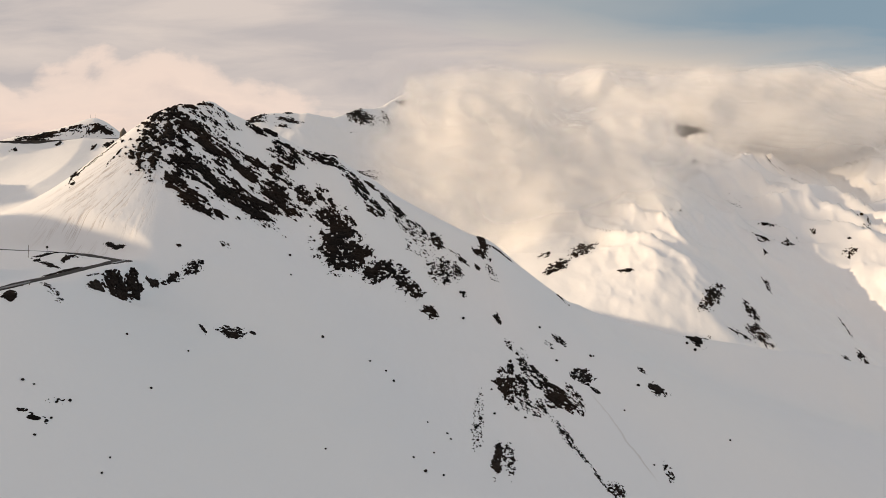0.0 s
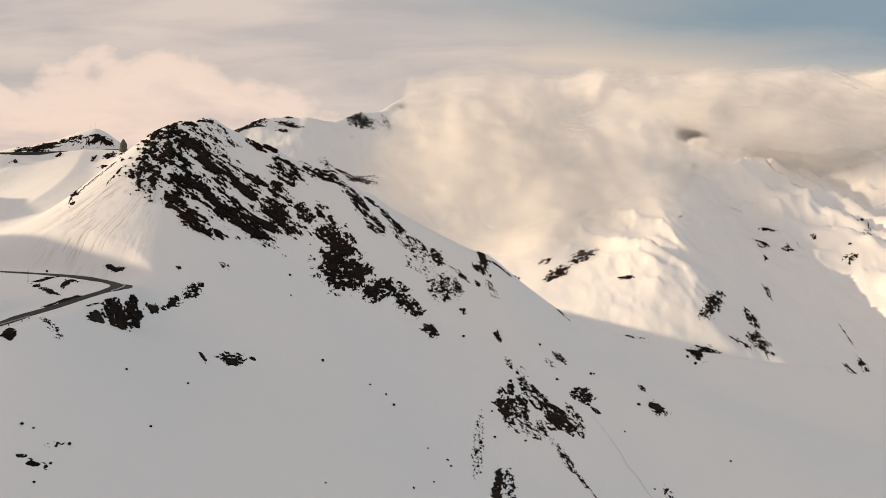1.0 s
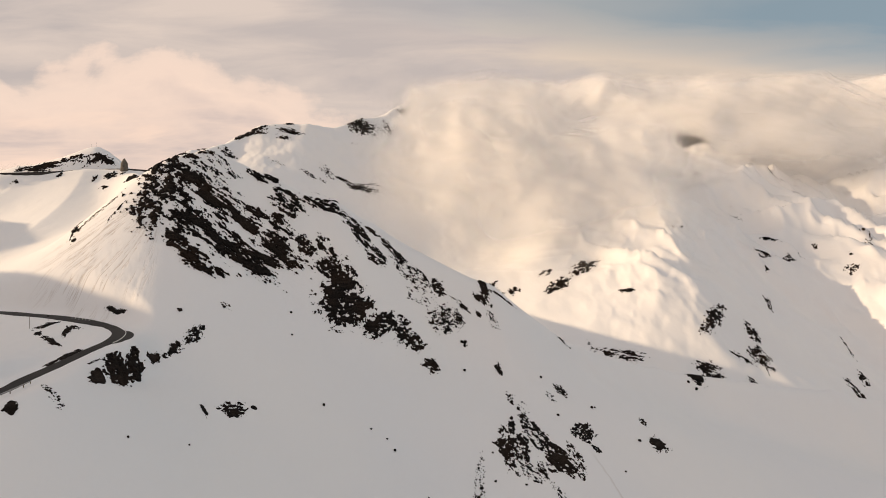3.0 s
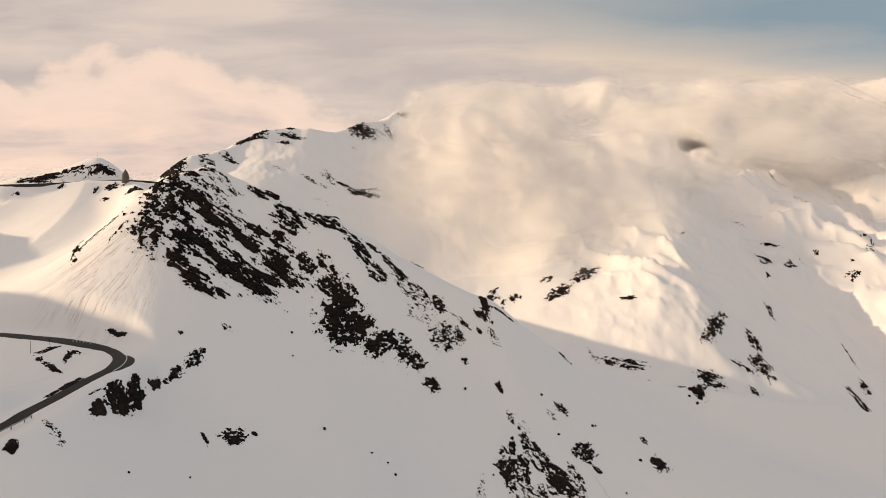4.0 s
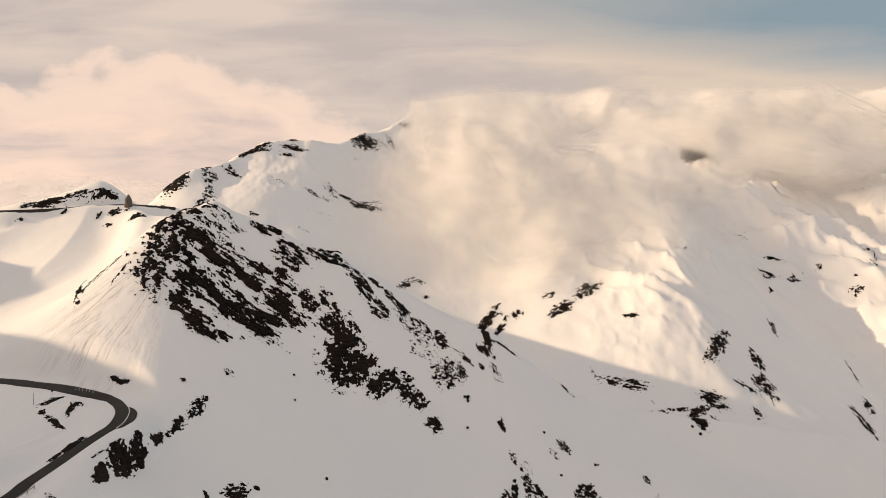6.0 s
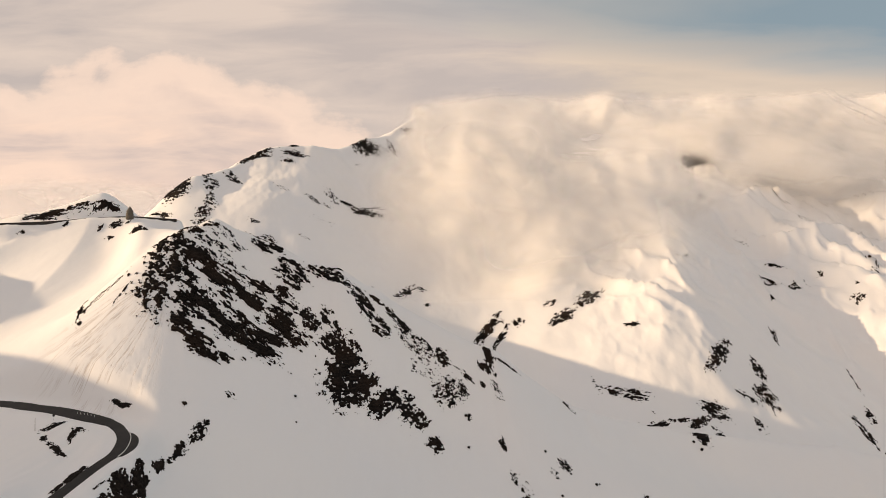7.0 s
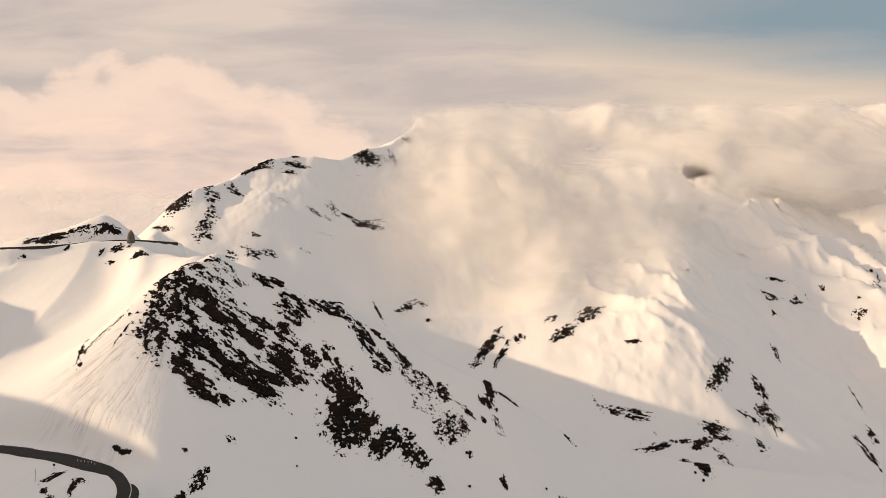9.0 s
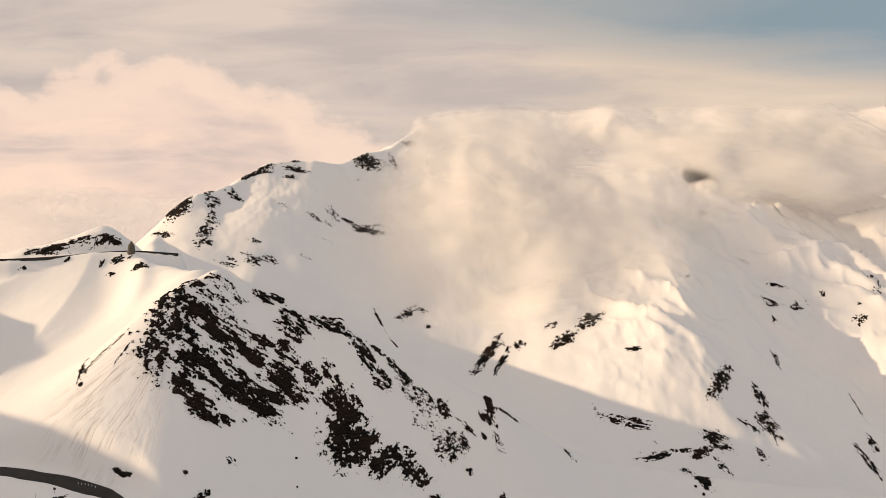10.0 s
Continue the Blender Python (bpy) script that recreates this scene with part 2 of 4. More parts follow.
ROAD = [(-330, 268, 111), (-240, 246, 107), (-183.6, 241.4, 104.6), (-169.7, 238.2, 104.0), (-156.2, 235.2, 103.4), (-141.1, 229.2, 102.5), (-133.1, 227.0, 101.4), (-125.1, 221.7, 100.5), (-116.4, 210.2, 100.0), (-111.2, 197.1, 99.4), (-111.6, 190.4, 98.4), (-112.6, 183.1, 97.2), (-113.3, 170.9, 95.3), (-113.6, 159.6, 94.0), (-113.9, 147.9, 92.3), (-122, 105, 86), (-160, 40, 76)]
HIGH_ROAD = [(-520, 446, 188), (-345, 462, 193), (-295, 480, 198), (-264, 487, 200), (-228, 492, 198)]
# A wind lip below the tower: x, y, rise
LIP = [(-246, 462, 4), (-226, 425, 7), (-210, 392, 6), (-200, 365, 0)]
# Swells and hollows on the slopes: x, y, lift, width
KNOLLS = [(-101, 184, -2.5, 9), (-108, 146, 19, 30), (-94, 1178, -26, 80), (535, 734, -20, 45), (-150, 600, 8, 80), (-271, 790, 15, 30), (-74, 209, -8, 40), (-150, 60, 17, 55),
          (-180, 247, -8, 30), (20, 217, -8, 30), (420, 520, 18, 40), (-153, 1070, -10, 40), (101, 307, 6, 30), (200, 150, -12, 80),
          (-225, 490, 3, 30), (486, 883, 4, 55), (-245, 463, -5, 30), (100, 200, -9, 30), (300, 300, 12, 60), (-45, 304, 5, 18), (385, 835, -8, 50), (505, 890, 14, 60), (-290, 930, 14, 75), (-80, 960, -12, 75), (335, 870, 16, 24), (325, 815, 14, 20), (490, 900, -18, 50), (480, 800, -14, 36)]


def along(x, y, line):
    """Distance from a line in plan, and the line's height beside each place."""
    best, high = np.full(np.shape(x), 1e9), np.zeros(np.shape(x))
    for (ax, ay, az), (bx, by, bz) in zip(line, line[1:]):
        ux, uy = bx - ax, by - ay
        s = np.clip(((x - ax) * ux + (y - ay) * uy) / (ux * ux + uy * uy), 0, 1)
        d = np.hypot(x - ax - s * ux, y - ay - s * uy)
        high = np.where(d < best, az + s * (bz - az), high)
        best = np.minimum(best, d)
    return best, high


def massif(x, y):
    """The mountain's large forms."""
    bend = step_up(520, 800, y)
    x, y = x + bend * 16 * rough(x / 130, y / 190, 41, 3), y + bend * 16 * rough(x / 150, y / 150, 47, 3)
    parts = [
        spine(x, y, CRAG, (1.45, 1.0), (1.03, 0.48), 99.0),
        spine(x, y, ARM, (1.67, 0.65), (1.43, 0.34), 31.0, 20.0),
        spine(x, y, WEST, (0.75, 0.6), (0.5, 0.5), 90.0, 20.0),
        spine(x, y, FAR, (1.31, 0.64), (0.93, 0.9), 17.0, 10.0),
        spine(x, y, EAST, (0.74, 0.7), (0.58, 0.62), 94.0, 25.0),
        spine(x, y, SPUR, (0.97, 0.57), (0.93, 0.78), 55.0, 62.0),
        spine(x, y, BROW, (0.92, 0.43), (0.55, 0.43), 120.0, 25.0),
        np.full(np.shape(x), -70.0) - 0.02 * np.maximum(0, 300 - y),
    ]
    h = merge(parts)
    for cx, cy, lift, wide in KNOLLS:
        h = h + lift * np.exp(-((x - cx) ** 2 + (y - cy) ** 2) / (2 * wide * wide))
    return h


def step_up(a, b, v):
    """0 below a, 1 above b, smooth between."""
    u = np.clip((v - a) / (b - a), 0, 1)
    return u * u * (3 - 2 * u)


def land(x, y):
    """Height of the snow."""
    h = massif(x, y)
    base = h
    away = step_up(480, 760, y)
    # ribs and gullies of the far slope
    rib = 1 - np.sqrt(0.015 + ripple(x / 150 + 0.0030 * y + 0.5 * rough(x / 160, y / 160, 3, 2), y / 330, 31) ** 2)
    h = h + away * (26.0 * rib ** 2 * step_up(240, 420, x) + 6.0 * (1 - step_up(240, 420, x)) * step_up(60, 200, x) - 10.0 * step_up(60, 260, x))
    small = 1 - np.sqrt(0.006 + rough(x / 70 + 0.0040 * y, y / 80, 77, 2) ** 2)
    h = h + away * step_up(60, 260, x) * 15.0 * (small - 0.75)
    # wind scoops and lumps on the sunlit spur and the far ridge
    lumps = np.abs(rough(x / 46 + 0.35 * rough(x / 90, y / 90, 61, 2), y / 58, 57, 4, 0.55)) ** 0.8
    h = h + away * step_up(120, 230, x) * 6.0 * (0.35 - lumps)
    # hummocks and drifts on the shoulder of the spur, drawn out down the wind
    shoulder = step_up(660, 790, y) * (1 - step_up(1150, 1300, y)) * step_up(150, 230, x) * (1 - step_up(900, 1100, x))
    shoulder = shoulder * (0.35 + 0.65 * step_up(95, 150, base))
    da, db = 0.80 * x + 0.60 * y, 0.60 * x - 0.80 * y
    bent = 0.45 * rough(x / 80, y / 80, 83, 2)
    drift = np.sqrt(rough(da / 58 + bent, db / 120, 85, 2, 0.45) ** 2 + 0.002)
    hollow = np.sqrt(rough(da / 30 - bent, db / 48, 89, 2, 0.45) ** 2 + 0.003)
    h = h + away * shoulder * (1 + 0.4 * step_up(400, 480, x)) * (19.0 * (1 - drift) ** 4 + 8.0 * (1 - hollow) ** 3 - 9.0)
    h = h + step_up(850, 1000, y) * (1 - step_up(-60, 120, x)) * 5.0 * rough(x / 55, y / 80, 63, 5, 0.6)
    h = h + (0.4 + 0.8 * away) * 1.5 * rough(x / 38, y / 52, 7, 4)
    # avalanche grooves fanning from the cliff's foot
    gx, gy = x + 131, y - 280
    bearing, far_off = np.arctan2(gy, gx), np.hypot(gx, gy)
    fan = step_up(12, 40, far_off) * (1 - step_up(95, 150, far_off)) * step_up(-2.95, -2.75, bearing) * (1 - step_up(-1.5, -1.25, bearing))
    h = h - 0.7 * fan * np.abs(rough(bearing * 15, far_off / 60, 19, 3)) ** 0.6
    d, crest = along(x, y, LIP)
    h = h + crest * np.exp(-((d / 9) ** 2))
    for line, half in ((ROAD, 5.0), (HIGH_ROAD, 1.8)):
        d, z = along(x, y, line)
        w = 1 - step_up(half, half + 10, d)
        h = h + w * (z - h)
    return h

# ---- the ground ----
def mesh_object(name, verts, faces, mat, smooth=True):
    """A mesh from arrays of vertices and four-sided faces."""
    me = bpy.data.meshes.new(name)
    me.vertices.add(len(verts))
    me.vertices.foreach_set("co", np.asarray(verts, np.float32).ravel())
    f = np.asarray(faces, np.int32)
    k = f.shape[1]
    me.loops.add(f.size)
    me.loops.foreach_set("vertex_index", f.ravel())
    me.polygons.add(len(f))
    me.polygons.foreach_set("loop_start", np.arange(0, f.size, k, dtype=np.int32))
    me.polygons.foreach_set("loop_total", np.full(len(f), k, np.int32))
    me.polygons.foreach_set("use_smooth", np.full(len(f), smooth))
    me.update(calc_edges=True)
    me.materials.append(mat)
    return new(name, me)


def sheet_faces(rows, cols, closed=False):
    i, j = np.meshgrid(np.arange(rows - 1), np.arange(cols if closed else cols - 1), indexing="ij")
    k = (j + 1) % cols
    return np.stack([i * cols + j, i * cols + k, (i + 1) * cols + k, (i + 1) * cols + j], -1).reshape(-1, 4)


def make_ground():
    """One sheet of snow all round, finest on the slopes ahead."""
    ahead = np.linspace(-41, 41, 640)
    behind = np.linspace(41, 319, 82)[1:-1]
    turn = np.radians(90 - np.concatenate([ahead, behind]))
    away = np.concatenate([[0.01, 15, 30, 45], np.geomspace(60, 1900, 620), np.geomspace(2000, 4900, 14)])
    r, a = np.meshgrid(away, turn, indexing="ij")
    x, y = r * np.cos(a), r * np.sin(a)
    verts = np.stack([x, y, land(x, y)], -1).reshape(-1, 3)
    faces = sheet_faces(len(away), len(turn), True)[:, ::-1]
    return tagged(mesh_object("ground", verts, faces, SNOW), "snow-covered mountain slopes with wind ripples and avalanche grooves", "snow ground", kind="structure")


make_ground()


# ---- rocks ----
def lay_out(px, py, gz, centre, slope, turn):
    """Places on the snow in a frame that lies on the slope: along the turn, across it, and out of the slope."""
    along_it = Vector((math.cos(turn), math.sin(turn), slope[0] * math.cos(turn) + slope[1] * math.sin(turn))).normalized()
    out = Vector((-slope[0], -slope[1], 1)).normalized()
    across = out.cross(along_it)
    dx, dy, dz = px - centre[0], py - centre[1], gz - centre[2]
    return [dx * w.x + dy * w.y + dz * w.z for w in (along_it, across, out)]


def fall(x, y, reach=5.0):
    """Slope of the snow, eastwards and northwards."""
    h = land(np.array([x + reach, x - reach, x, x]), np.array([y, y, y + reach, y - reach]))
    return (h[0] - h[1]) / (2 * reach), (h[2] - h[3]) / (2 * reach)


def rock_pieces(x, y, length, width, turn, cover, size, stretch, seed, most=14):
    """A patch of bare rock that breaks through the snow: beds of the given size, drawn out along its length."""
    step = max(0.36, y / 800)
    c, s = math.cos(radians(turn)), math.sin(radians(turn))
    a, b = length * 0.62 + size, width * 0.62 + size
    u, v = np.meshgrid(np.arange(-a, a + step, step), np.arange(-b, b + step, step), indexing="ij")
    px, py = x + c * u - s * v, y + s * u + c * v
    ground = land(px, py)
    middle = (x, y, float(ground[u.shape[0] // 2, u.shape[1] // 2]))
    slope = fall(x, y)
    p, q, w = lay_out(px, py, ground, middle, slope, radians(turn))
    edge = 1 - (u / (0.56 * length + 0.5)) ** 2 - (v / (0.56 * width + 0.5)) ** 2
    edge = np.clip(edge + 0.6 * rough(u / (0.3 * length + 2), v / (0.3 * width + 2), seed, 3), -1.5, 1)
    drawn = 1 + 0.45 * (stretch - 1)
    beds = rough3(p / (0.8 * size * stretch), q / (0.8 * size), w / (0.8 * size), seed + 5, 4, 0.6)
    lumps = rough3(p / (0.4 * size * drawn), q / (0.4 * size), w / (0.4 * size), seed + 11, 3, 0.6)
    chips = rough3(p / (0.17 * size * drawn), q / (0.17 * size), w / (0.17 * size), seed + 23, 2, 0.6)
    rise = 1.9 * beds + 1.1 * lumps + 1.0 * chips + 0.9 * (2 * cover - 1) + 0.1 - 0.95 * (1 - edge)
    return break_out(px, py, ground, rise, size, lumps, chips, Vector((-slope[0], -slope[1], 1)).normalized(), most)


def break_out(px, py, ground, rise, size, lumps, chips, out, most):
    """Rocks where rise is above nought, each an object, and the smallest ones together."""
    lift = size * 0.34 * np.where(rise > 0, np.tanh(1.3 * rise), rise)
    lift = lift + np.where(rise > 0, 0.12 * size * np.abs(lumps) + 0.08 * size * chips, 0)
    px, py, z = px + out.x * lift, py + out.y * lift, ground + out.z * lift
    rows, cols = px.shape
    faces = sheet_faces(rows, cols)
    bare = (lift > -0.03 * size).ravel()
    faces = faces[bare[faces].any(1)]
    if not len(faces):
        return []
    # tell the separate rocks apart: the lowest corner number spreads through each one
    mark = np.arange(rows * cols)
    for _ in range(400):
        low = mark[faces].min(1)
        fresh = mark.copy()
        for k in range(4):
            np.minimum.at(fresh, faces[:, k], low)
        fresh = fresh[fresh]
        if (fresh == mark).all():
            break
        mark = fresh
    owner = mark[faces[:, 0]]
    ids, amount = np.unique(owner, return_counts=True)
    order = np.argsort(-amount)
    verts = np.stack([px, py, z], -1).reshape(-1, 3)
    groups = [(ids[k],) for k in order[:most] if amount[k] > 5]
    rest = [ids[k] for k in order if (ids[k],) not in groups]
    made = []
    for name, group in [("rock", g) for g in groups] + [("rubble", rest)]:
        f = faces[np.isin(owner, group)]
        if not len(f):
            continue
        used, back = np.unique(f.ravel(), return_inverse=True)
        ob = mesh_object(name, verts[used], back.reshape(-1, 4), ROCK, False)
        if name == "rubble":
            tagged(ob, kind="stuff")
        made.append(ob)
    return made


count = 0
cliff = tagged(new("rock_cliff"), "dark brown layered rock cliff with snow on its ledges", "cliff")
cliff.location = (-110, 295, float(land(np.array([-110.0]), np.array([295.0]))[0]))


def ring(px, py, x, y, length, width, turn):
    """How far out each place lies in an oval, 1 on its rim."""
    c, s = math.cos(radians(turn)), math.sin(radians(turn))
    dx, dy = px - x, py - y
    return np.hypot((c * dx + s * dy) / (0.5 * length), (c * dy - s * dx) / (0.5 * width))


def bare_rock(px, py, p, q, w, bands, drifts, size, drawn, seed, rim=0.95, beds=None):
    """Above nought where rock breaks through: ovals of rock (with their cover) less ovals of drifted snow, ragged by the beds."""
    ragged = rough3(p / (2.6 * size * drawn ** 0.5), q / (1.8 * size), w / (2 * size), seed, 4, 0.58)
    rock = np.full(px.shape, -9.0)
    for x, y, length, width, turn, cover in bands:
        r = ring(px, py, x, y, length, width, turn) + 0.55 * ragged
        rock = np.maximum(rock, np.minimum(math.log(cover / (1 - cover)) / 1.5, 4.5 * (rim - r)))
    for x, y, length, width, turn in drifts:
        r = ring(px, py, x, y, length, width, turn) + 0.6 * ragged
        rock = rock - 1.8 * (1 - step_up(0.5, 1.2, r))
    if beds is None:
        beds = rough3(p / (0.8 * size * drawn), q / (0.7 * size), w / (0.8 * size), seed + 5, 4, 0.6)
    lumps = rough3(p / (0.5 * size * drawn ** 0.5), q / (0.36 * size), w / (0.4 * size), seed + 11, 3, 0.6)
    chips = rough3(p / (0.22 * size), q / (0.17 * size), w / (0.2 * size), seed + 23, 2, 0.6)
    n = 1.15 * beds / beds.std() + 0.9 * lumps / lumps.std() + 0.8 * chips / chips.std()
    return rock + 0.62 * n, lumps, chips


def make_cliff(bands, drifts):
    """The layered face: beds that plunge eastwards, with snow lying in the drifts between them."""
    px, py = np.meshgrid(np.arange(-162, -58, 0.33), np.arange(250, 336, 0.28), indexing="ij")
    ground = land(px, py)
    out = Vector((0.25, -0.72, 0.62)).normalized()
    plunge = Vector((0.79, 0.10, -0.60)).normalized()
    across = out.cross(plunge).normalized()
    p, q, w = [(px + 110) * d.x + (py - 290) * d.y + (ground - 150) * d.z for d in (plunge, across, out)]
    layered = step_up(-134, -122, px)
    blocks = rough3(p / 2.8, q / 2.2, w / 2.6, 311, 4, 0.6)
    beds = rough3(p / 8.0, q / 1.9, w / 3.2, 321, 5, 0.58)
    rise, lumps, chips = bare_rock(px, py, p, q, w, bands, drifts, 3.4, 2.0, 301, 0.93, blocks + (beds - blocks) * layered)
    for ob in break_out(px, py, ground, rise, 2.4, lumps, chips, out, 90):
        ob.parent, ob.matrix_parent_inverse = cliff, Matrix.Translation(-cliff.location)


KNOB = ("dark rocks jutting from the snowy ridge below the cliff", "rocks along the ridge")
SLOPE = ("dark broken rocks scattered on the open snow slope", "rocks on the near slope")
ROADSIDE = ("dark rocks poking out of the snow beside the road", "rocks round the hairpin")
VALLEY = ("dark rock ledge half buried in snow at the valley foot", "rocks at the valley foot")
FARAWAY = ("weathered rock outcrop on a distant snow slope", "rocks on the far slopes")
SUMMIT = ("wind-bared rocks below the snowy summit", "rocks round the summit")


def outcrop(sort, *how):
    global count
    count += 1
    pieces = rock_pieces(*how, 100 + 7 * count)
    if not pieces:
        return
    x, y, length, width = how[:4]
    wide = "large " if length * width > 350 else "small " if length * width < 40 else ""
    thing = tagged(new("rock_outcrop"), wide + sort[0], "rock outcrop", sort[1])
    thing.location = (x, y, float(land(np.array([float(x)]), np.array([float(y)]))[0]))
    for ob in pieces:
        ob.parent, ob.matrix_parent_inverse = thing, Matrix.Translation(-thing.location)


def outcrop_of(sort, bands, size, drawn):
    """An outcrop of several ovals of rock: x, y, length, width, turn and cover; the first one gives the lie of its beds."""
    global count
    count += 1
    x, y, length, width, turn, cover = bands[0]
    far_out = [max(b[2], b[3]) * 0.66 + size for b in bands]
    x0, x1 = min(b[0] - r for b, r in zip(bands, far_out)), max(b[0] + r for b, r in zip(bands, far_out))
    y0, y1 = min(b[1] - r for b, r in zip(bands, far_out)), max(b[1] + r for b, r in zip(bands, far_out))
    step = max(0.2, min(max(0.34, y / 900), 0.16 * size))
    px, py = np.meshgrid(np.arange(x0, x1, step), np.arange(y0, y1, step), indexing="ij")
    ground = land(px, py)
    slope = fall(x, y)
    base = (x, y, float(land(np.array([float(x)]), np.array([float(y)]))[0]))
    p, q, w = lay_out(px, py, ground, base, slope, radians(turn))
    rise, lumps, chips = bare_rock(px, py, p, q, w, bands, [], size, drawn, 400 + 7 * count)
    pieces = break_out(px, py, ground, rise, 0.55 * size, lumps, chips, Vector((-slope[0], -slope[1], 1)).normalized(), 16)
    if not pieces:
        return
    area = sum(b[2] * b[3] for b in bands)
    wide = "large " if area > 250 else "small " if area < 30 else ""
    thing = tagged(new("rock_outcrop"), wide + sort[0], "rock outcrop", sort[1])
    thing.location = base
    for ob in pieces:
        ob.parent, ob.matrix_parent_inverse = thing, Matrix.Translation(-thing.location)


BOULDERS = []


def boulder(x, y, size):
    """A loose angular stone, bedded in the snow."""
    if len(BOULDERS) < 8:
        bm = bmesh.new()
        bmesh.ops.create_icosphere(bm, subdivisions=2, radius=0.6)
        for v in bm.verts:
            v.co *= 1 + 0.45 * noise.noise(v.co * 2.1 + Vector((7.0 * len(BOULDERS), 0, 0)))
            v.co.z *= 0.8
        me = bpy.data.meshes.new("boulder")
        bm.to_mesh(me)
        bm.free()
        me.materials.append(ROCK)
        BOULDERS.append(me)
        shape = me
    else:
        shape = random.choice(BOULDERS)
    ob = tagged(new("boulder", shape), "small dark boulder lying in the snow", "boulder", "loose boulders")
    ob.matrix_basis = pose(x, y, float(land(np.array([x]), np.array([y]))[0]) + 0.15 * size, 0, 0, random.uniform(0, 360)) @ Matrix.Diagonal((size, size * 0.8, size, 1))



# the cliff
make_cliff([
    (-110, 283, 56, 30, 6, 0.45),
    (-136.7, 279.1, 28.7, 16.3, -70, 0.68), (-138.2, 292.7, 14.0, 11.0, -64, 0.75), (-135.0, 267.3, 11.8, 6.7, -38, 0.42),
    (-126.1, 290.2, 16.2, 6.2, 28, 0.97), (-113.9, 288.7, 14.6, 7.2, 11, 0.93), (-99.6, 292.5, 20.0, 9.4, 16, 0.93), (-84.4, 292.4, 19.9, 9.8, -4, 0.95),
    (-97.9, 301.4, 16.5, 2.8, 14, 0.8), (-81.8, 285.3, 26.1, 6.1, 29, 0.9), (-97.8, 276.0, 18.9, 7.4, 22, 0.85),
    (-115.0, 276.7, 17.0, 5.8, -3, 0.78), (-122.7, 276.0, 9.5, 8.6, 17, 0.7), (-100.9, 273.5, 16.8, 7.8, -2, 0.85), (-87.8, 275.5, 14.5, 4.9, 28, 0.85),
    (-120.9, 263.7, 12.8, 8.6, -6, 0.75), (-110.1, 260.9, 14.4, 9.0, 2, 0.78), (-102.4, 260.3, 11.6, 5.0, 18, 0.7),
    (-84.1, 302.3, 11.1, 9.0, -26, 0.5), (-123.7, 307.3, 27.6, 10.2, 19, 0.30), (-132.0, 303.0, 14.0, 8.0, -45, 0.45),
    (-85, 317, 17, 12, -6, 0.62), (-99, 323, 15, 8, 21, 0.5), (-68, 326, 20, 8, 12, 0.4),
], [
    (-114.9, 283.5, 16.9, 3.1, -7), (-98.5, 286.2, 8.7, 4.9, -30), (-122.5, 284.6, 9.9, 3.6, 5), (-110.6, 268.7, 9.1, 1.8, -11),
    (-87.1, 286.0, 16.1, 1.8, 15), (-129.9, 274.5, 8.5, 4.5, -67),
])


# rocks along the ridge below the cliff
outcrop_of(KNOB, [(-48.7, 284.5, 24.6, 21.5, 55, 0.88), (-51.8, 295.4, 9.2, 4.0, 9, 0.8)], 3.4, 1.3)
outcrop_of(KNOB, [(-30.2, 286.3, 21.1, 7.3, 45, 0.9), (-17.0, 290.0, 16.3, 9.5, 23, 0.72), (-21.5, 295.0, 15.0, 4.7, 29, 0.35)], 3.0, 1.5)
outcrop_of(KNOB, [(-70.9, 301.3, 11.2, 9.1, -27, 0.85), (-62.5, 305.7, 11.2, 6.5, -35, 0.5), (-58.8, 297.0, 12.1, 8.9, 25, 0.6), (-49.1, 300.5, 10.5, 4.9, -33, 0.4)], 2.8, 1.8)
outcrop_of(KNOB, [(-62.6, 325.4, 15.5, 5.4, -4, 0.6)], 2.0, 2.5)
outcrop_of(KNOB, [(-46.7, 321.7, 13.1, 9.9, -32, 0.7), (-40.2, 328.1, 10.0, 2.7, 2, 0.7)], 2.2, 2)
outcrop_of(KNOB, [(-36.0, 315.6, 11.1, 8.6, 27, 0.65)], 2.0, 1.6)
outcrop_of(KNOB, [(-27.9, 325.9, 14.6, 5.3, -6, 0.75)], 2.0, 2.5)
outcrop_of(KNOB, [(-17.0, 321.8, 18.8, 7.5, 1, 0.4), (-12.7, 315.7, 12.5, 7.8, 35, 0.2)], 1.5, 1.8)
outcrop_of(KNOB, [(-3.2, 324.0, 7.0, 5.8, 12, 0.7)], 1.6, 1.5)
outcrop_of(KNOB, [(-0.5, 311.4, 15.9, 8.7, 36, 0.55)], 1.6, 1.4)
outcrop_of(KNOB, [(10.0, 321.6, 9.0, 2.4, -11, 0.75), (7.9, 315.7, 6.3, 4.1, -58, 0.45)], 1.6, 2.5)
outcrop_of(KNOB, [(22.7, 335.7, 11.2, 5.5, -65, 0.9), (31.0, 336.5, 18.9, 1.6, 18, 0.85), (20.3, 329.0, 10.8, 3.4, -12, 0.75), (18.8, 321.7, 4.0, 2.1, -29, 0.8)], 2.0, 2.2)
outcrop_of(KNOB, [(26.3, 321.5, 6.9, 3.8, -40, 0.25)], 1.3, 1.5)
outcrop_of(KNOB, [(10.8, 306.3, 3.0, 2.0, 60, 0.8)], 1.4, 1.3)
outcrop(KNOB, -5.9, 284.2, 5, 6, -20, 0.95, 2.0, 1.5)
outcrop(KNOB, 27.8, 300.3, 6, 2, -74, 0.75, 1.4, 2)

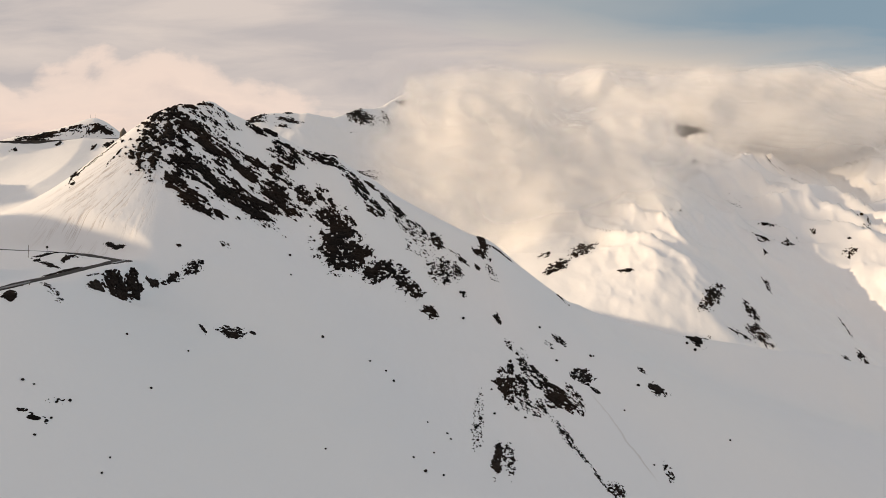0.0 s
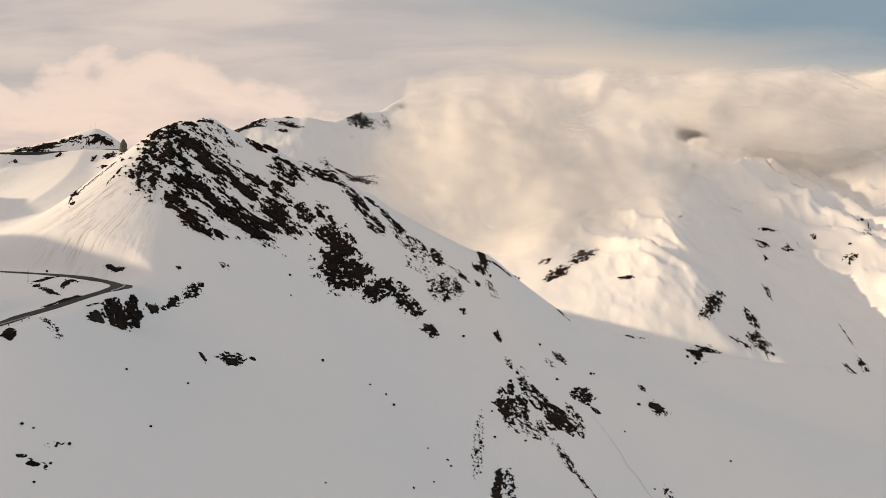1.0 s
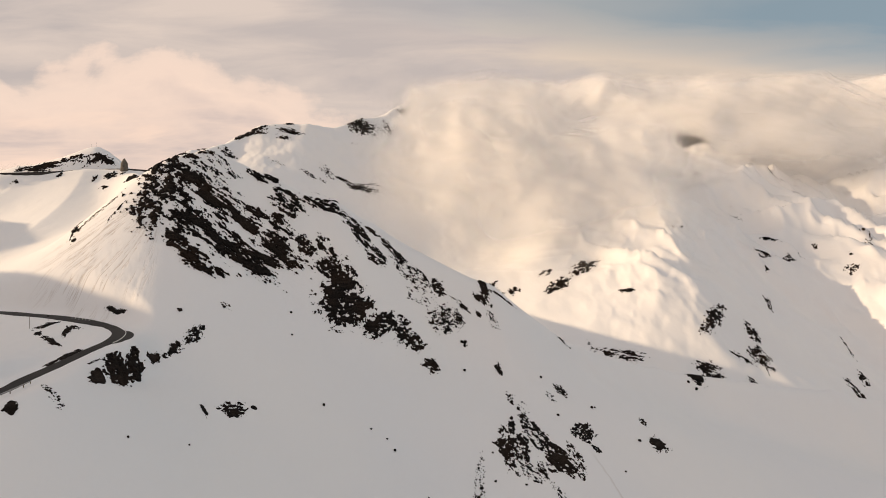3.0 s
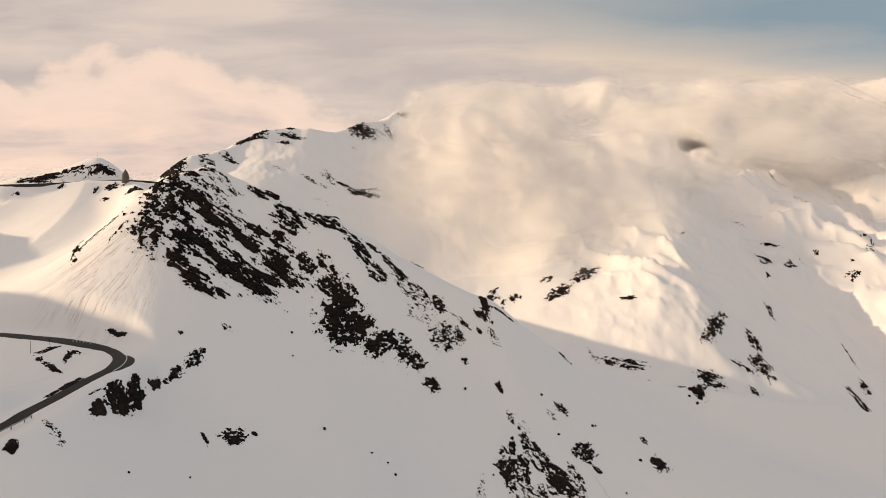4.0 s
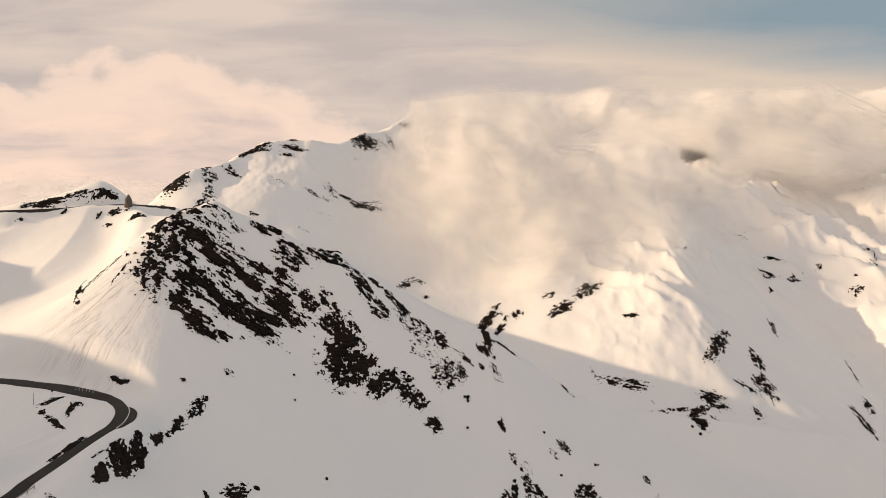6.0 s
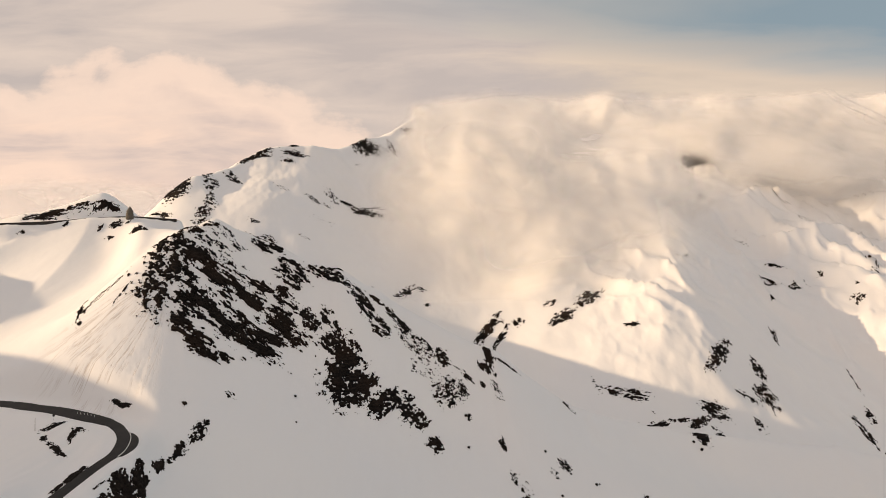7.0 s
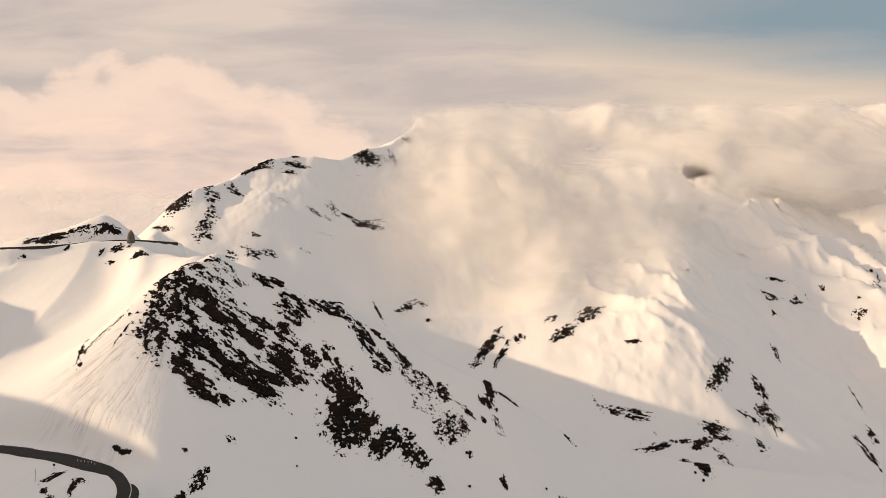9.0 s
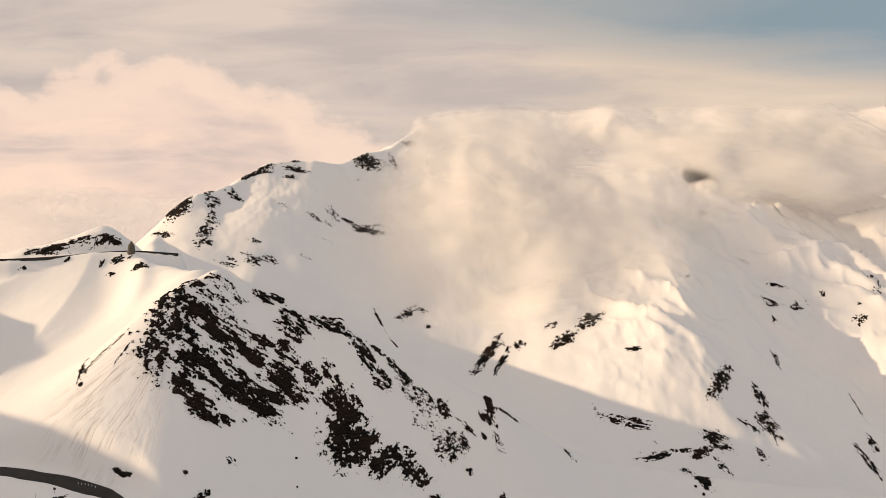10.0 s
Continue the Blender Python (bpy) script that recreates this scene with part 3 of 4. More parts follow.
# rocks on the near slope
outcrop_of(SLOPE, [(26.8, 246.4, 24.8, 7.6, 89, 0.86), (30.1, 262.9, 11.2, 2.9, 85, 0.8), (32.4, 249.4, 14.0, 7.0, 80, 0.7)], 2.4, 1.4)
outcrop_of(SLOPE, [(36.5, 268.8, 11.3, 5.3, -89, 0.75), (35.0, 282.1, 14.3, 5.8, -59, 0.22), (41.7, 266.2, 6.7, 3.1, -77, 0.7)], 1.8, 1.6)
outcrop_of(SLOPE, [(47.9, 246.5, 13.1, 11.1, -49, 0.96), (47.5, 254.3, 10.5, 7.2, -72, 0.65), (41.5, 258.8, 16.8, 10.4, -62, 0.4)], 2.4, 1.8)
outcrop_of(SLOPE, [(56.5, 251.3, 15.2, 4.3, -82, 0.5), (56.1, 241.2, 4.2, 2.8, -85, 0.6)], 1.3, 1.5)
outcrop_of(SLOPE, [(35.2, 237.0, 10.7, 6.5, -52, 0.38), (40.1, 239.3, 9.7, 3.2, -82, 0.6)], 1.3, 1.5)
outcrop_of(SLOPE, [(45.7, 224.3, 17.2, 3.3, -77, 0.62), (49.5, 213.1, 16.5, 1.7, -76, 0.5), (52.4, 199.5, 11.0, 1.6, -84, 0.5)], 1.1, 1.5)
outcrop_of(SLOPE, [(56.6, 193.5, 10.6, 4.9, 71, 0.55)], 1.2, 1.5)
outcrop_of(SLOPE, [(64.4, 272.0, 13.4, 9.0, 53, 0.7), (66.6, 262.7, 7.7, 3.3, -53, 0.5)], 1.8, 1.6)
outcrop_of(SLOPE, [(100.8, 278.1, 9.9, 7.1, 66, 0.96), (99.1, 295.0, 7.2, 4.0, -89, 0.6)], 1.8, 1.3)
outcrop_of(SLOPE, [(17.6, 192.4, 26.7, 3.1, 81, 0.95), (21.9, 195.2, 22.2, 3.4, 86, 0.45)], 1.8, 1.5)
outcrop_of(SLOPE, [(12.9, 218.1, 35.3, 3.2, 84, 0.22)], 1.2, 1.3)
outcrop_of(SLOPE, [(60.0, 301.9, 6.2, 5.0, 63, 0.6), (53.4, 294.1, 5.7, 3.3, -63, 0.35)], 1.2, 1.5)
outcrop_of(SLOPE, [(83.6, 218.7, 10.2, 2.9, 80, 0.4)], 1.2, 1.4)
outcrop_of(SLOPE, [(-77.4, 189.8, 8.9, 1.6, -53, 0.93)], 1.6, 2)
outcrop_of(SLOPE, [(-71.1, 199.2, 10.6, 5.6, 65, 0.8), (-66.4, 205.8, 2.4, 2.0, 15, 0.9)], 1.5, 1.5)
outcrop_of(SLOPE, [(-92.1, 248.9, 3.9, 2.3, 3, 0.4)], 1.2, 1.3)
outcrop(SLOPE, 59.6, 302.2, 7, 3, -42, 0.55, 1.2, 2)
outcrop(SLOPE, 71, 352, 7, 4, -26, 0.4, 1.2, 2)

# rocks round the hairpin
outcrop_of(ROADSIDE, [(-100.3, 190.8, 9.6, 4.7, -81, 0.985)], 3.0, 1.1)
outcrop_of(ROADSIDE, [(-101.4, 182.4, 11.3, 5.6, -71, 0.93), (-104.3, 184.8, 8.7, 2.0, 83, 0.6)], 2.2, 1.2)
outcrop_of(ROADSIDE, [(-99.5, 168.7, 14.2, 3.6, -69, 0.96)], 2.2, 1.1)
outcrop_of(ROADSIDE, [(-105.5, 177.3, 4.8, 0.7, 88, 0.8)], 1.2, 2)
outcrop_of(ROADSIDE, [(-100.7, 204.2, 11.1, 2.4, -88, 0.9), (-99.8, 211.1, 5.6, 2.3, -88, 0.8)], 1.6, 1.3)
outcrop_of(ROADSIDE, [(-99.5, 216.8, 7.7, 3.8, -85, 0.88)], 1.8, 1.3)
outcrop_of(ROADSIDE, [(-97.2, 226.9, 10.8, 4.4, 87, 0.8), (-95.8, 233.1, 2.6, 2.1, 76, 0.9)], 1.7, 1.4)
outcrop_of(ROADSIDE, [(-101.6, 138.0, 3.8, 2.9, -57, 0.93)], 1.4, 1.3)
outcrop_of(ROADSIDE, [(-98.0, 147.7, 9.7, 1.9, -32, 0.35)], 0.9, 1.4)
outcrop_of(ROADSIDE, [(-134.8, 201.7, 15.4, 2.3, -38, 0.95)], 1.3, 2)
outcrop_of(ROADSIDE, [(-135.5, 211.0, 11.0, 2.1, -68, 0.85), (-135.7, 215.4, 6.0, 2.3, -4, 0.85)], 1.2, 1.8)
outcrop_of(ROADSIDE, [(-146.1, 217.2, 7.3, 3.3, 48, 0.85)], 1.1, 2.5)
outcrop_of(ROADSIDE, [(-144.3, 209.1, 4.3, 1.9, -37, 0.85)], 1.0, 1.3)
outcrop_of(ROADSIDE, [(-131.4, 236.2, 10.8, 1.2, -16, 0.98)], 0.8, 2.2)
outcrop_of(ROADSIDE, [(-106.3, 236.7, 2.5, 1.5, 28, 0.85)], 1.0, 1.3)
outcrop_of(ROADSIDE, [(-115.7, 181.4, 9.8, 3.0, 87, 0.97)], 1.3, 3)
outcrop_of(ROADSIDE, [(-116.2, 173.9, 5.3, 1.7, -87, 0.85)], 1.0, 3)



# rocks below the summit road
outcrop(SUMMIT, -152.0, 272.5, 8, 1, 58, 0.5, 1.2, 4)

outcrop(ROADSIDE, -81, 116, 4, 1, 9, 0.6, 1.0, 1.5)
outcrop(ROADSIDE, -80, 121, 7, 0.4, 46, 0.3, 0.9, 1.5)
outcrop_of(SUMMIT, [(-163.1, 277.4, 16.8, 3.0, 27, 0.3), (-170.1, 272.6, 4.6, 1.8, -41, 0.85), (-168.5, 266.7, 3.3, 1.4, -33, 0.75)], 0.9, 2)
outcrop_of(FARAWAY, [(-446, 955, 62, 36, -55, 0.78), (-402, 985, 60, 20, -60, 0.5), (-378, 925, 50, 12, -75, 0.5)], 6, 1.3)
outcrop_of(FARAWAY, [(-372.9, 889.6, 31.4, 20.3, -80, 0.7)], 4, 1.5)



# rocks at the foot of the far slope
outcrop(VALLEY, 184.4, 618.4, 48, 13, -21, 0.62, 3.0, 1.8)
outcrop(VALLEY, 157.8, 634.8, 22, 5, -89, 0.35, 2.4, 1.5)
outcrop(VALLEY, 200.2, 578.0, 32, 5, 11, 0.9, 3.2, 2)
outcrop(VALLEY, 228.3, 582.7, 32, 4, 1, 0.55, 2.6, 1.6)
outcrop(VALLEY, 247.1, 581.5, 22, 6, 25, 0.92, 3.0, 1.5)
outcrop(VALLEY, 269.2, 595.5, 24, 15, -30, 0.75, 3.0, 1.6)
outcrop(VALLEY, 262.4, 570.1, 19, 7, -60, 0.5, 2.5, 1.6)
outcrop(VALLEY, 168, 393, 8, 10, 5, 0.85, 2.5, 1.4)
outcrop(VALLEY, 224.6, 562.9, 11, 4, -16, 0.5, 2.2, 1.5)
outcrop(VALLEY, 203.7, 591.4, 9, 5, -23, 0.35, 2.2, 1.5)
outcrop(VALLEY, 312.1, 617.5, 19, 9, -22, 0.65, 2.8, 2.5)
outcrop(VALLEY, 335.5, 625.1, 35, 19, -105, 0.75, 3.0, 2)
outcrop(VALLEY, 307.1, 586.2, 15, 11, -77, 0.35, 2.4, 1.6)
outcrop(VALLEY, 303.0, 663.5, 59, 11, 49, 0.78, 3.0, 1.8)
outcrop(VALLEY, 347.7, 666.6, 25, 10, -102, 0.75, 3.0, 2)
outcrop(VALLEY, 421.4, 765.8, 23, 5, -104, 0.85, 2.5, 3)
outcrop(VALLEY, 441.0, 628.4, 48, 11, -96, 0.65, 2.6, 2.5)
outcrop(VALLEY, 468.7, 659.6, 25, 7, -107, 0.6, 2.4, 1.5)
outcrop(VALLEY, 506.7, 736.8, 40, 2, -90, 0.6, 2.2, 3)

# rocks on the far slopes
outcrop(FARAWAY, 483.9, 889.6, 22, 17, -90, 0.85, 3.5, 1.5)
outcrop(FARAWAY, 463.9, 846.5, 17, 6, -100, 0.4, 3.0, 1.5)
outcrop(FARAWAY, 522.3, 892.7, 21, 12, 30, 0.6, 3.0, 1.5)
outcrop(FARAWAY, 545.1, 897.8, 16, 10, -73, 0.4, 3.0, 1.5)
outcrop(FARAWAY, 587.0, 849.2, 16, 12, -28, 0.7, 3.5, 1.5)
outcrop(FARAWAY, 600.9, 869.4, 6, 7, -24, 0.6, 3.0, 1)
outcrop(FARAWAY, 574.3, 913.5, 9, 8, -25, 0.5, 3.0, 1)
outcrop(FARAWAY, 149.4, 766.6, 34, 16, 42, 0.8, 4.0, 1.6)
outcrop(FARAWAY, 138.2, 800.9, 25, 14, 15, 0.35, 3.0, 1.5)
outcrop(FARAWAY, 191.9, 797.3, 38, 21, 38, 0.85, 4.0, 1.6)
outcrop(FARAWAY, 160.7, 763.1, 21, 6, 66, 0.4, 3.0, 1.5)
outcrop(FARAWAY, 223.5, 715.2, 13, 7, -22, 0.85, 3.5, 1.4)
outcrop(FARAWAY, 50.0, 770.3, 66, 11, 60, 0.95, 4.0, 2)
outcrop(FARAWAY, 66.9, 752.6, 42, 6, 65, 0.95, 4.0, 2)
outcrop(FARAWAY, 73.9, 786.2, 17, 8, -63, 0.35, 3.0, 1)
outcrop(FARAWAY, 93.7, 778.5, 13, 14, -12, 0.85, 3.5, 1.2)
outcrop(FARAWAY, -59, 830, 45, 11, 57, 0.65, 3.5, 1.8)
outcrop(FARAWAY, -40, 844, 12, 10, 35, 0.6, 3.0, 1.5)
outcrop(FARAWAY, -29, 809, 6, 7, 16, 0.9, 3.0, 1)
outcrop(FARAWAY, -93, 791, 34, 3, -60, 0.8, 3.0, 3)
outcrop(FARAWAY, -72, 758, 16, 3, -44, 0.6, 3.0, 3)
outcrop(FARAWAY, -148, 1024, 38, 30, 21, 0.85, 4.0, 1.6)
outcrop(FARAWAY, -127, 1016, 31, 22, 15, 0.5, 3.5, 1.5)
outcrop(FARAWAY, -124, 1050, 35, 13, 1, 0.5, 3.5, 1.6)
outcrop(FARAWAY, -181, 1035, 20, 13, 13, 0.85, 4.0, 1.5)
outcrop(FARAWAY, -207, 1046, 31, 12, -60, 0.45, 3.5, 1.5)
outcrop(FARAWAY, -225, 995, 18, 11, -5, 0.55, 3.5, 1.5)
outcrop(FARAWAY, -206, 998, 16, 15, -6, 0.45, 3.5, 1.5)
outcrop(FARAWAY, -307, 1117, 24, 18, -12, 0.7, 4.0, 1.5)
outcrop(FARAWAY, -305, 1154, 44, 16, 4, 0.8, 4.0, 2)
outcrop(FARAWAY, -357, 1110, 35, 11, 24, 0.8, 3.5, 1.5)
outcrop(FARAWAY, -176, 1270, 55, 41, 35, 0.85, 4.0, 1.5)
outcrop(FARAWAY, -128, 1331, 67, 19, -66, 0.5, 3.5, 1.5)
outcrop(FARAWAY, -371.8, 1014.2, 35, 11, -26, 0.65, 4.0, 1.5)
outcrop(FARAWAY, -389.5, 980.5, 24, 8, -36, 0.4, 3.5, 1.5)
outcrop(FARAWAY, -362.1, 863.7, 20, 16, 62, 0.6, 4.0, 1.5)
outcrop(FARAWAY, -272, 847, 47, 13, 24, 0.5, 3.0, 1.5)
outcrop(FARAWAY, -311.7, 822.7, 37, 9, -11, 0.4, 2.8, 1.5)
outcrop(FARAWAY, -295, 849, 29, 7, -16, 0.4, 2.8, 1.5)
outcrop(FARAWAY, -98, 1420, 33, 24, -4, 0.7, 4.0, 1.5)
outcrop(FARAWAY, 537.1, 1265.5, 52, 58, 5, 0.93, 5.0, 1.2)
outcrop(FARAWAY, 471.7, 1112.2, 62, 9, 30, 0.2, 3.5, 1.5)
outcrop(FARAWAY, 649.8, 1144.6, 41, 8, 12, 0.25, 3.5, 1.5)

# rocks below the summit road
outcrop(SUMMIT, -333, 480, 32, 7, 5, 0.72, 3.0, 2)
outcrop(SUMMIT, -312, 486, 33, 4, 11, 0.7, 2.6, 2)
outcrop(SUMMIT, -290, 491, 15, 5, 25, 0.8, 2.6, 1.5)
outcrop(SUMMIT, -283, 492, 12, 2, 3, 0.85, 2.6, 2)
outcrop(SUMMIT, -438.1, 892.7, 47, 9, -33, 0.75, 2.6, 2)
outcrop(SUMMIT, -235.5, 445.3, 16, 6, -35, 0.9, 2.6, 1.3)
outcrop(SUMMIT, -267.7, 470.5, 7, 9, 51, 0.75, 2.4, 1.5)
outcrop(SUMMIT, -263.0, 454.2, 6, 3, -1, 0.7, 2.2, 1.3)
outcrop(SUMMIT, -278.3, 466.2, 7, 3, 102, 0.7, 2.2, 1.3)
outcrop(SUMMIT, -306, 467, 5, 3, 87, 0.6, 2.2, 1.3)
outcrop(SUMMIT, -334, 457, 7, 1, 14, 0.5, 2.0, 1.3)
outcrop(SUMMIT, -259.7, 472.2, 5, 5, 31, 0.5, 2.0, 1.3)
outcrop(SUMMIT, -173.4, 275.4, 16, 3, 110, 0.5, 1.8, 2)

# rocks on the far slopes
outcrop(FARAWAY, -365, 1110, 65, 13, 56, 0.85, 4.0, 2.5)
outcrop(FARAWAY, -312, 1181, 16, 8, 30, 0.9, 4.0, 1.5)
outcrop(FARAWAY, -374.4, 1023.0, 34, 14, -43, 0.6, 3.5, 1.3)
outcrop(FARAWAY, -289, 1011, 38, 17, -21, 0.2, 2.6, 1.5)
outcrop(FARAWAY, -231, 999, 28, 18, -32, 0.45, 3.0, 1.5)
outcrop(FARAWAY, -207, 1033, 55, 17, -53, 0.3, 2.8, 1.5)
outcrop(FARAWAY, -184, 1205, 36, 23, -27, 0.12, 2.6, 1.5)
outcrop(FARAWAY, -149, 1303, 57, 55, 2, 0.15, 2.8, 1.5)
outcrop(FARAWAY, -295, 883, 24, 11, -17, 0.5, 3.0, 1.5)
outcrop(FARAWAY, -309.4, 834.3, 18, 7, -28, 0.6, 3.0, 1.5)
outcrop(FARAWAY, -282, 836, 21, 14, -23, 0.7, 3.0, 1.5)
outcrop(FARAWAY, -257, 852, 15, 11, -24, 0.65, 3.0, 1.5)
outcrop(FARAWAY, -215, 878, 22, 12, -22, 0.15, 2.4, 1.5)
outcrop(FARAWAY, -355.6, 862.1, 24, 6, -56, 0.5, 3.0, 1.5)
outcrop(FARAWAY, -376.2, 930.7, 59, 13, -58, 0.4, 3.5, 1.3)
outcrop(FARAWAY, -367.8, 851.7, 31, 6, -46, 0.55, 3.0, 1.5)
outcrop(FARAWAY, -204, 936, 58, 26, -10, 0.06, 2.2, 1.5)
outcrop(FARAWAY, 504.9, 1025.1, 47, 24, -69, 0.08, 3.0, 1.5)
outcrop(FARAWAY, 620.7, 1029.6, 50, 35, 1, 0.12, 3.0, 1.5)
outcrop(FARAWAY, 338.0, 862.9, 39, 26, -19, 0.06, 3.0, 1.5)
outcrop(FARAWAY, 656.3, 912.2, 84, 13, -115, 0.3, 3.0, 1.5)
outcrop(FARAWAY, 518.1, 935.9, 25, 9, -47, 0.4, 3.0, 1.5)


# loose boulders on the snow
boulder(-69.2, 265.8, 1.1)
boulder(-46.0, 225.4, 1.2)
boulder(-80.8, 150.7, 0.7)
boulder(-68.8, 139.3, 0.6)
boulder(-28.0, 226.2, 0.8)
boulder(-21.8, 225.7, 0.8)
boulder(-18.5, 221.6, 1.0)
boulder(-5.3, 204.0, 0.7)
boulder(-8.7, 174.8, 0.7)
boulder(-5.0, 169.3, 1.0)
boulder(0.2, 170.6, 0.7)
boulder(-31.4, 158.0, 0.5)
boulder(-78.2, 113.3, 0.5)
boulder(-65.7, 114.0, 0.5)
boulder(-66.2, 117.7, 0.4)
boulder(123.0, 253.5, 0.9)
boulder(73.8, 295.3, 1.4)
boulder(19.8, 227.1, 1.0)
boulder(1.5, 201.1, 0.8)
boulder(2.6, 197.6, 0.7)
boulder(-2.8, 182.8, 0.6)
boulder(91.5, 276.4, 1.5)
boulder(77.2, 251.4, 0.8)
boulder(163.9, 383.6, 2.0)
boulder(160.0, 386.5, 1.9)
boulder(-71.2, 164.8, 0.6)
boulder(-106.0, 236.5, 1.4)
boulder(-81.2, 310.7, 1.2)
boulder(13.5, 231.7, 1.0)
boulder(13.9, 220.8, 1.4)
boulder(11.8, 213.1, 1.1)
boulder(11.9, 203.9, 1.0)
boulder(12.6, 200.0, 0.8)
boulder(84.2, 222.8, 0.9)
boulder(83.2, 215.9, 1.0)
boulder(78.7, 220.6, 0.7)
boulder(9.1, 306.2, 1.6)
boulder(10.1, 292.5, 1.5)
boulder(50.1, 305.4, 1.3)
boulder(75.5, 296.2, 1.0)
boulder(-92.6, 247.5, 1.2)
boulder(-79.3, 121.2, 0.5)
boulder(-77.8, 123.2, 0.7)
boulder(-78.1, 117.8, 0.5)
boulder(-86.3, 121.2, 0.6)
boulder(-84.3, 121.7, 0.4)
boulder(-65.7, 254.2, 0.8)
boulder(20.0, 242.6, 0.8)
boulder(32.0, 229.5, 0.9)
boulder(61.7, 297.9, 1.1)
boulder(54.0, 280.5, 1.2)


# ---- roads, walls and tower ----
def part(name, bm, mat, parent=None, label=""):
    """Links a bmesh as one mesh object, under a thing if one is given."""
    me = bpy.data.meshes.new(name)
    bm.to_mesh(me)
    bm.free()
    me.materials.append(mat)
    ob = new(name, me)
    if parent:
        ob.parent, ob.matrix_parent_inverse = parent, parent.matrix_basis.inverted()
    return tagged(ob, label)


def height(x, y):
    return float(land(np.array([float(x)]), np.array([float(y)]))[0])


def eased(line, steps=14):
    """A smooth line through the given points."""
    p = [Vector(q) for q in line]
    p = [2 * p[0] - p[1]] + p + [2 * p[-1] - p[-2]]
    made = []
    for a, b, c, d in zip(p, p[1:], p[2:], p[3:]):
        for k in range(steps):
            t = k / steps
            made.append(0.5 * (2 * b + (c - a) * t + (2 * a - 5 * b + 4 * c - d) * t * t + (3 * b - a - 3 * c + d) * t ** 3))
    return made + [p[-2]]


def swept(line, profile):
    """A solid drawn along a line: profile is (out to the right, up) corner by corner; the heights come with the line."""
    bm = bmesh.new()
    rings = []
    for k, p in enumerate(line):
        way = line[min(k + 1, len(line) - 1)] - line[max(k - 1, 0)]
        right = Vector((way.y, -way.x, 0)).normalized()
        rings.append([bm.verts.new(p + right * (o(k) if callable(o) else o) + Vector((0, 0, u))) for o, u in profile])
    n = len(profile)
    for a, b in zip(rings, rings[1:]):
        for k in range(n):
            bm.faces.new((a[k], a[(k + 1) % n], b[(k + 1) % n], b[k]))
    bm.faces.new(rings[0][::-1])
    bm.faces.new(rings[-1])
    bmesh.ops.recalc_face_normals(bm, faces=bm.faces)
    return bm


def make_asphalt():
    m, t, b, g = material("asphalt")
    p = g.outputs["Position"]
    wear = grain(t, p, 0.25, 5)
    fine = grain(t, p, 6.0, 3)
    tone = ramp(t, wear, [(0.35, (0.008, 0.0075, 0.0075)), (0.7, (0.020, 0.018, 0.017))])
    t.links.new(blend(t, maths(t, "MULTIPLY", fine, 0.4), tone, (0.014, 0.013, 0.0125)), b.inputs["Base Color"])
    b.inputs["Roughness"].default_value = 0.85
    bumped(t, b, fine, 0.4, 0.02)
    return m


def make_plain(name, colour, other, scale, roughness=0.85, metal=0.0):
    m, t, b, g = material(name)
    n = grain(t, g.outputs["Position"], scale, 5)
    t.links.new(ramp(t, n, [(0.3, colour), (0.7, other)]), b.inputs["Base Color"])
    b.inputs["Roughness"].default_value, b.inputs["Metallic"].default_value = roughness, metal
    bumped(t, b, n, 0.4, 0.1)
    return m


ASPHALT = make_asphalt()
STONE = make_plain("stone_masonry", (0.06, 0.052, 0.042), (0.14, 0.12, 0.095), 0.9)
WALLING = make_plain("retaining_stone", (0.014, 0.012, 0.011), (0.04, 0.034, 0.03), 0.6)
STEEL = make_plain("galvanised_steel", (0.25, 0.25, 0.25), (0.4, 0.4, 0.4), 3.0, 0.5, 0.8)
TIMBER = make_plain("weathered_timber", (0.10, 0.07, 0.05), (0.2, 0.15, 0.11), 4.0)
PAINT = make_plain("road_paint", (0.6, 0.6, 0.58), (0.75, 0.75, 0.72), 2.0)

road_line = eased(ROAD)
upper = lambda k: 1 - float(step_up(70, 105, k))  # wider on the upper limb: extra asphalt stands for shade of the snow bank
outer, inner = (lambda k: -2.2 - 1.6 * upper(k)), (lambda k: 2.1 + 2.6 * upper(k))
road = tagged(part("road", swept(road_line, [(outer, 0.05), (-2.0, 0.14), (1.9, 0.14), (inner, 0.05), (inner, -1.2), (outer, -1.2)]), ASPHALT),
              "wet dark asphalt hairpin road cleared of snow", "road", kind="structure")
high_line = eased(HIGH_ROAD)
tagged(part("road", swept(high_line, [(-2.6, 0.1), (-2.4, 0.25), (2.2, 0.25), (2.4, 0.1), (2.4, -1.0), (-2.6, -1.0)]), ASPHALT),
       "narrow asphalt road cut along the summit ridge", "road", kind="structure")
tagged(part("retaining_wall", swept(high_line, [(2.2, 0.8), (2.9, 0.8), (3.4, -4.5), (2.2, -4.5)]), WALLING),
       "long dark stone retaining wall under the summit road", "retaining wall", kind="structure")


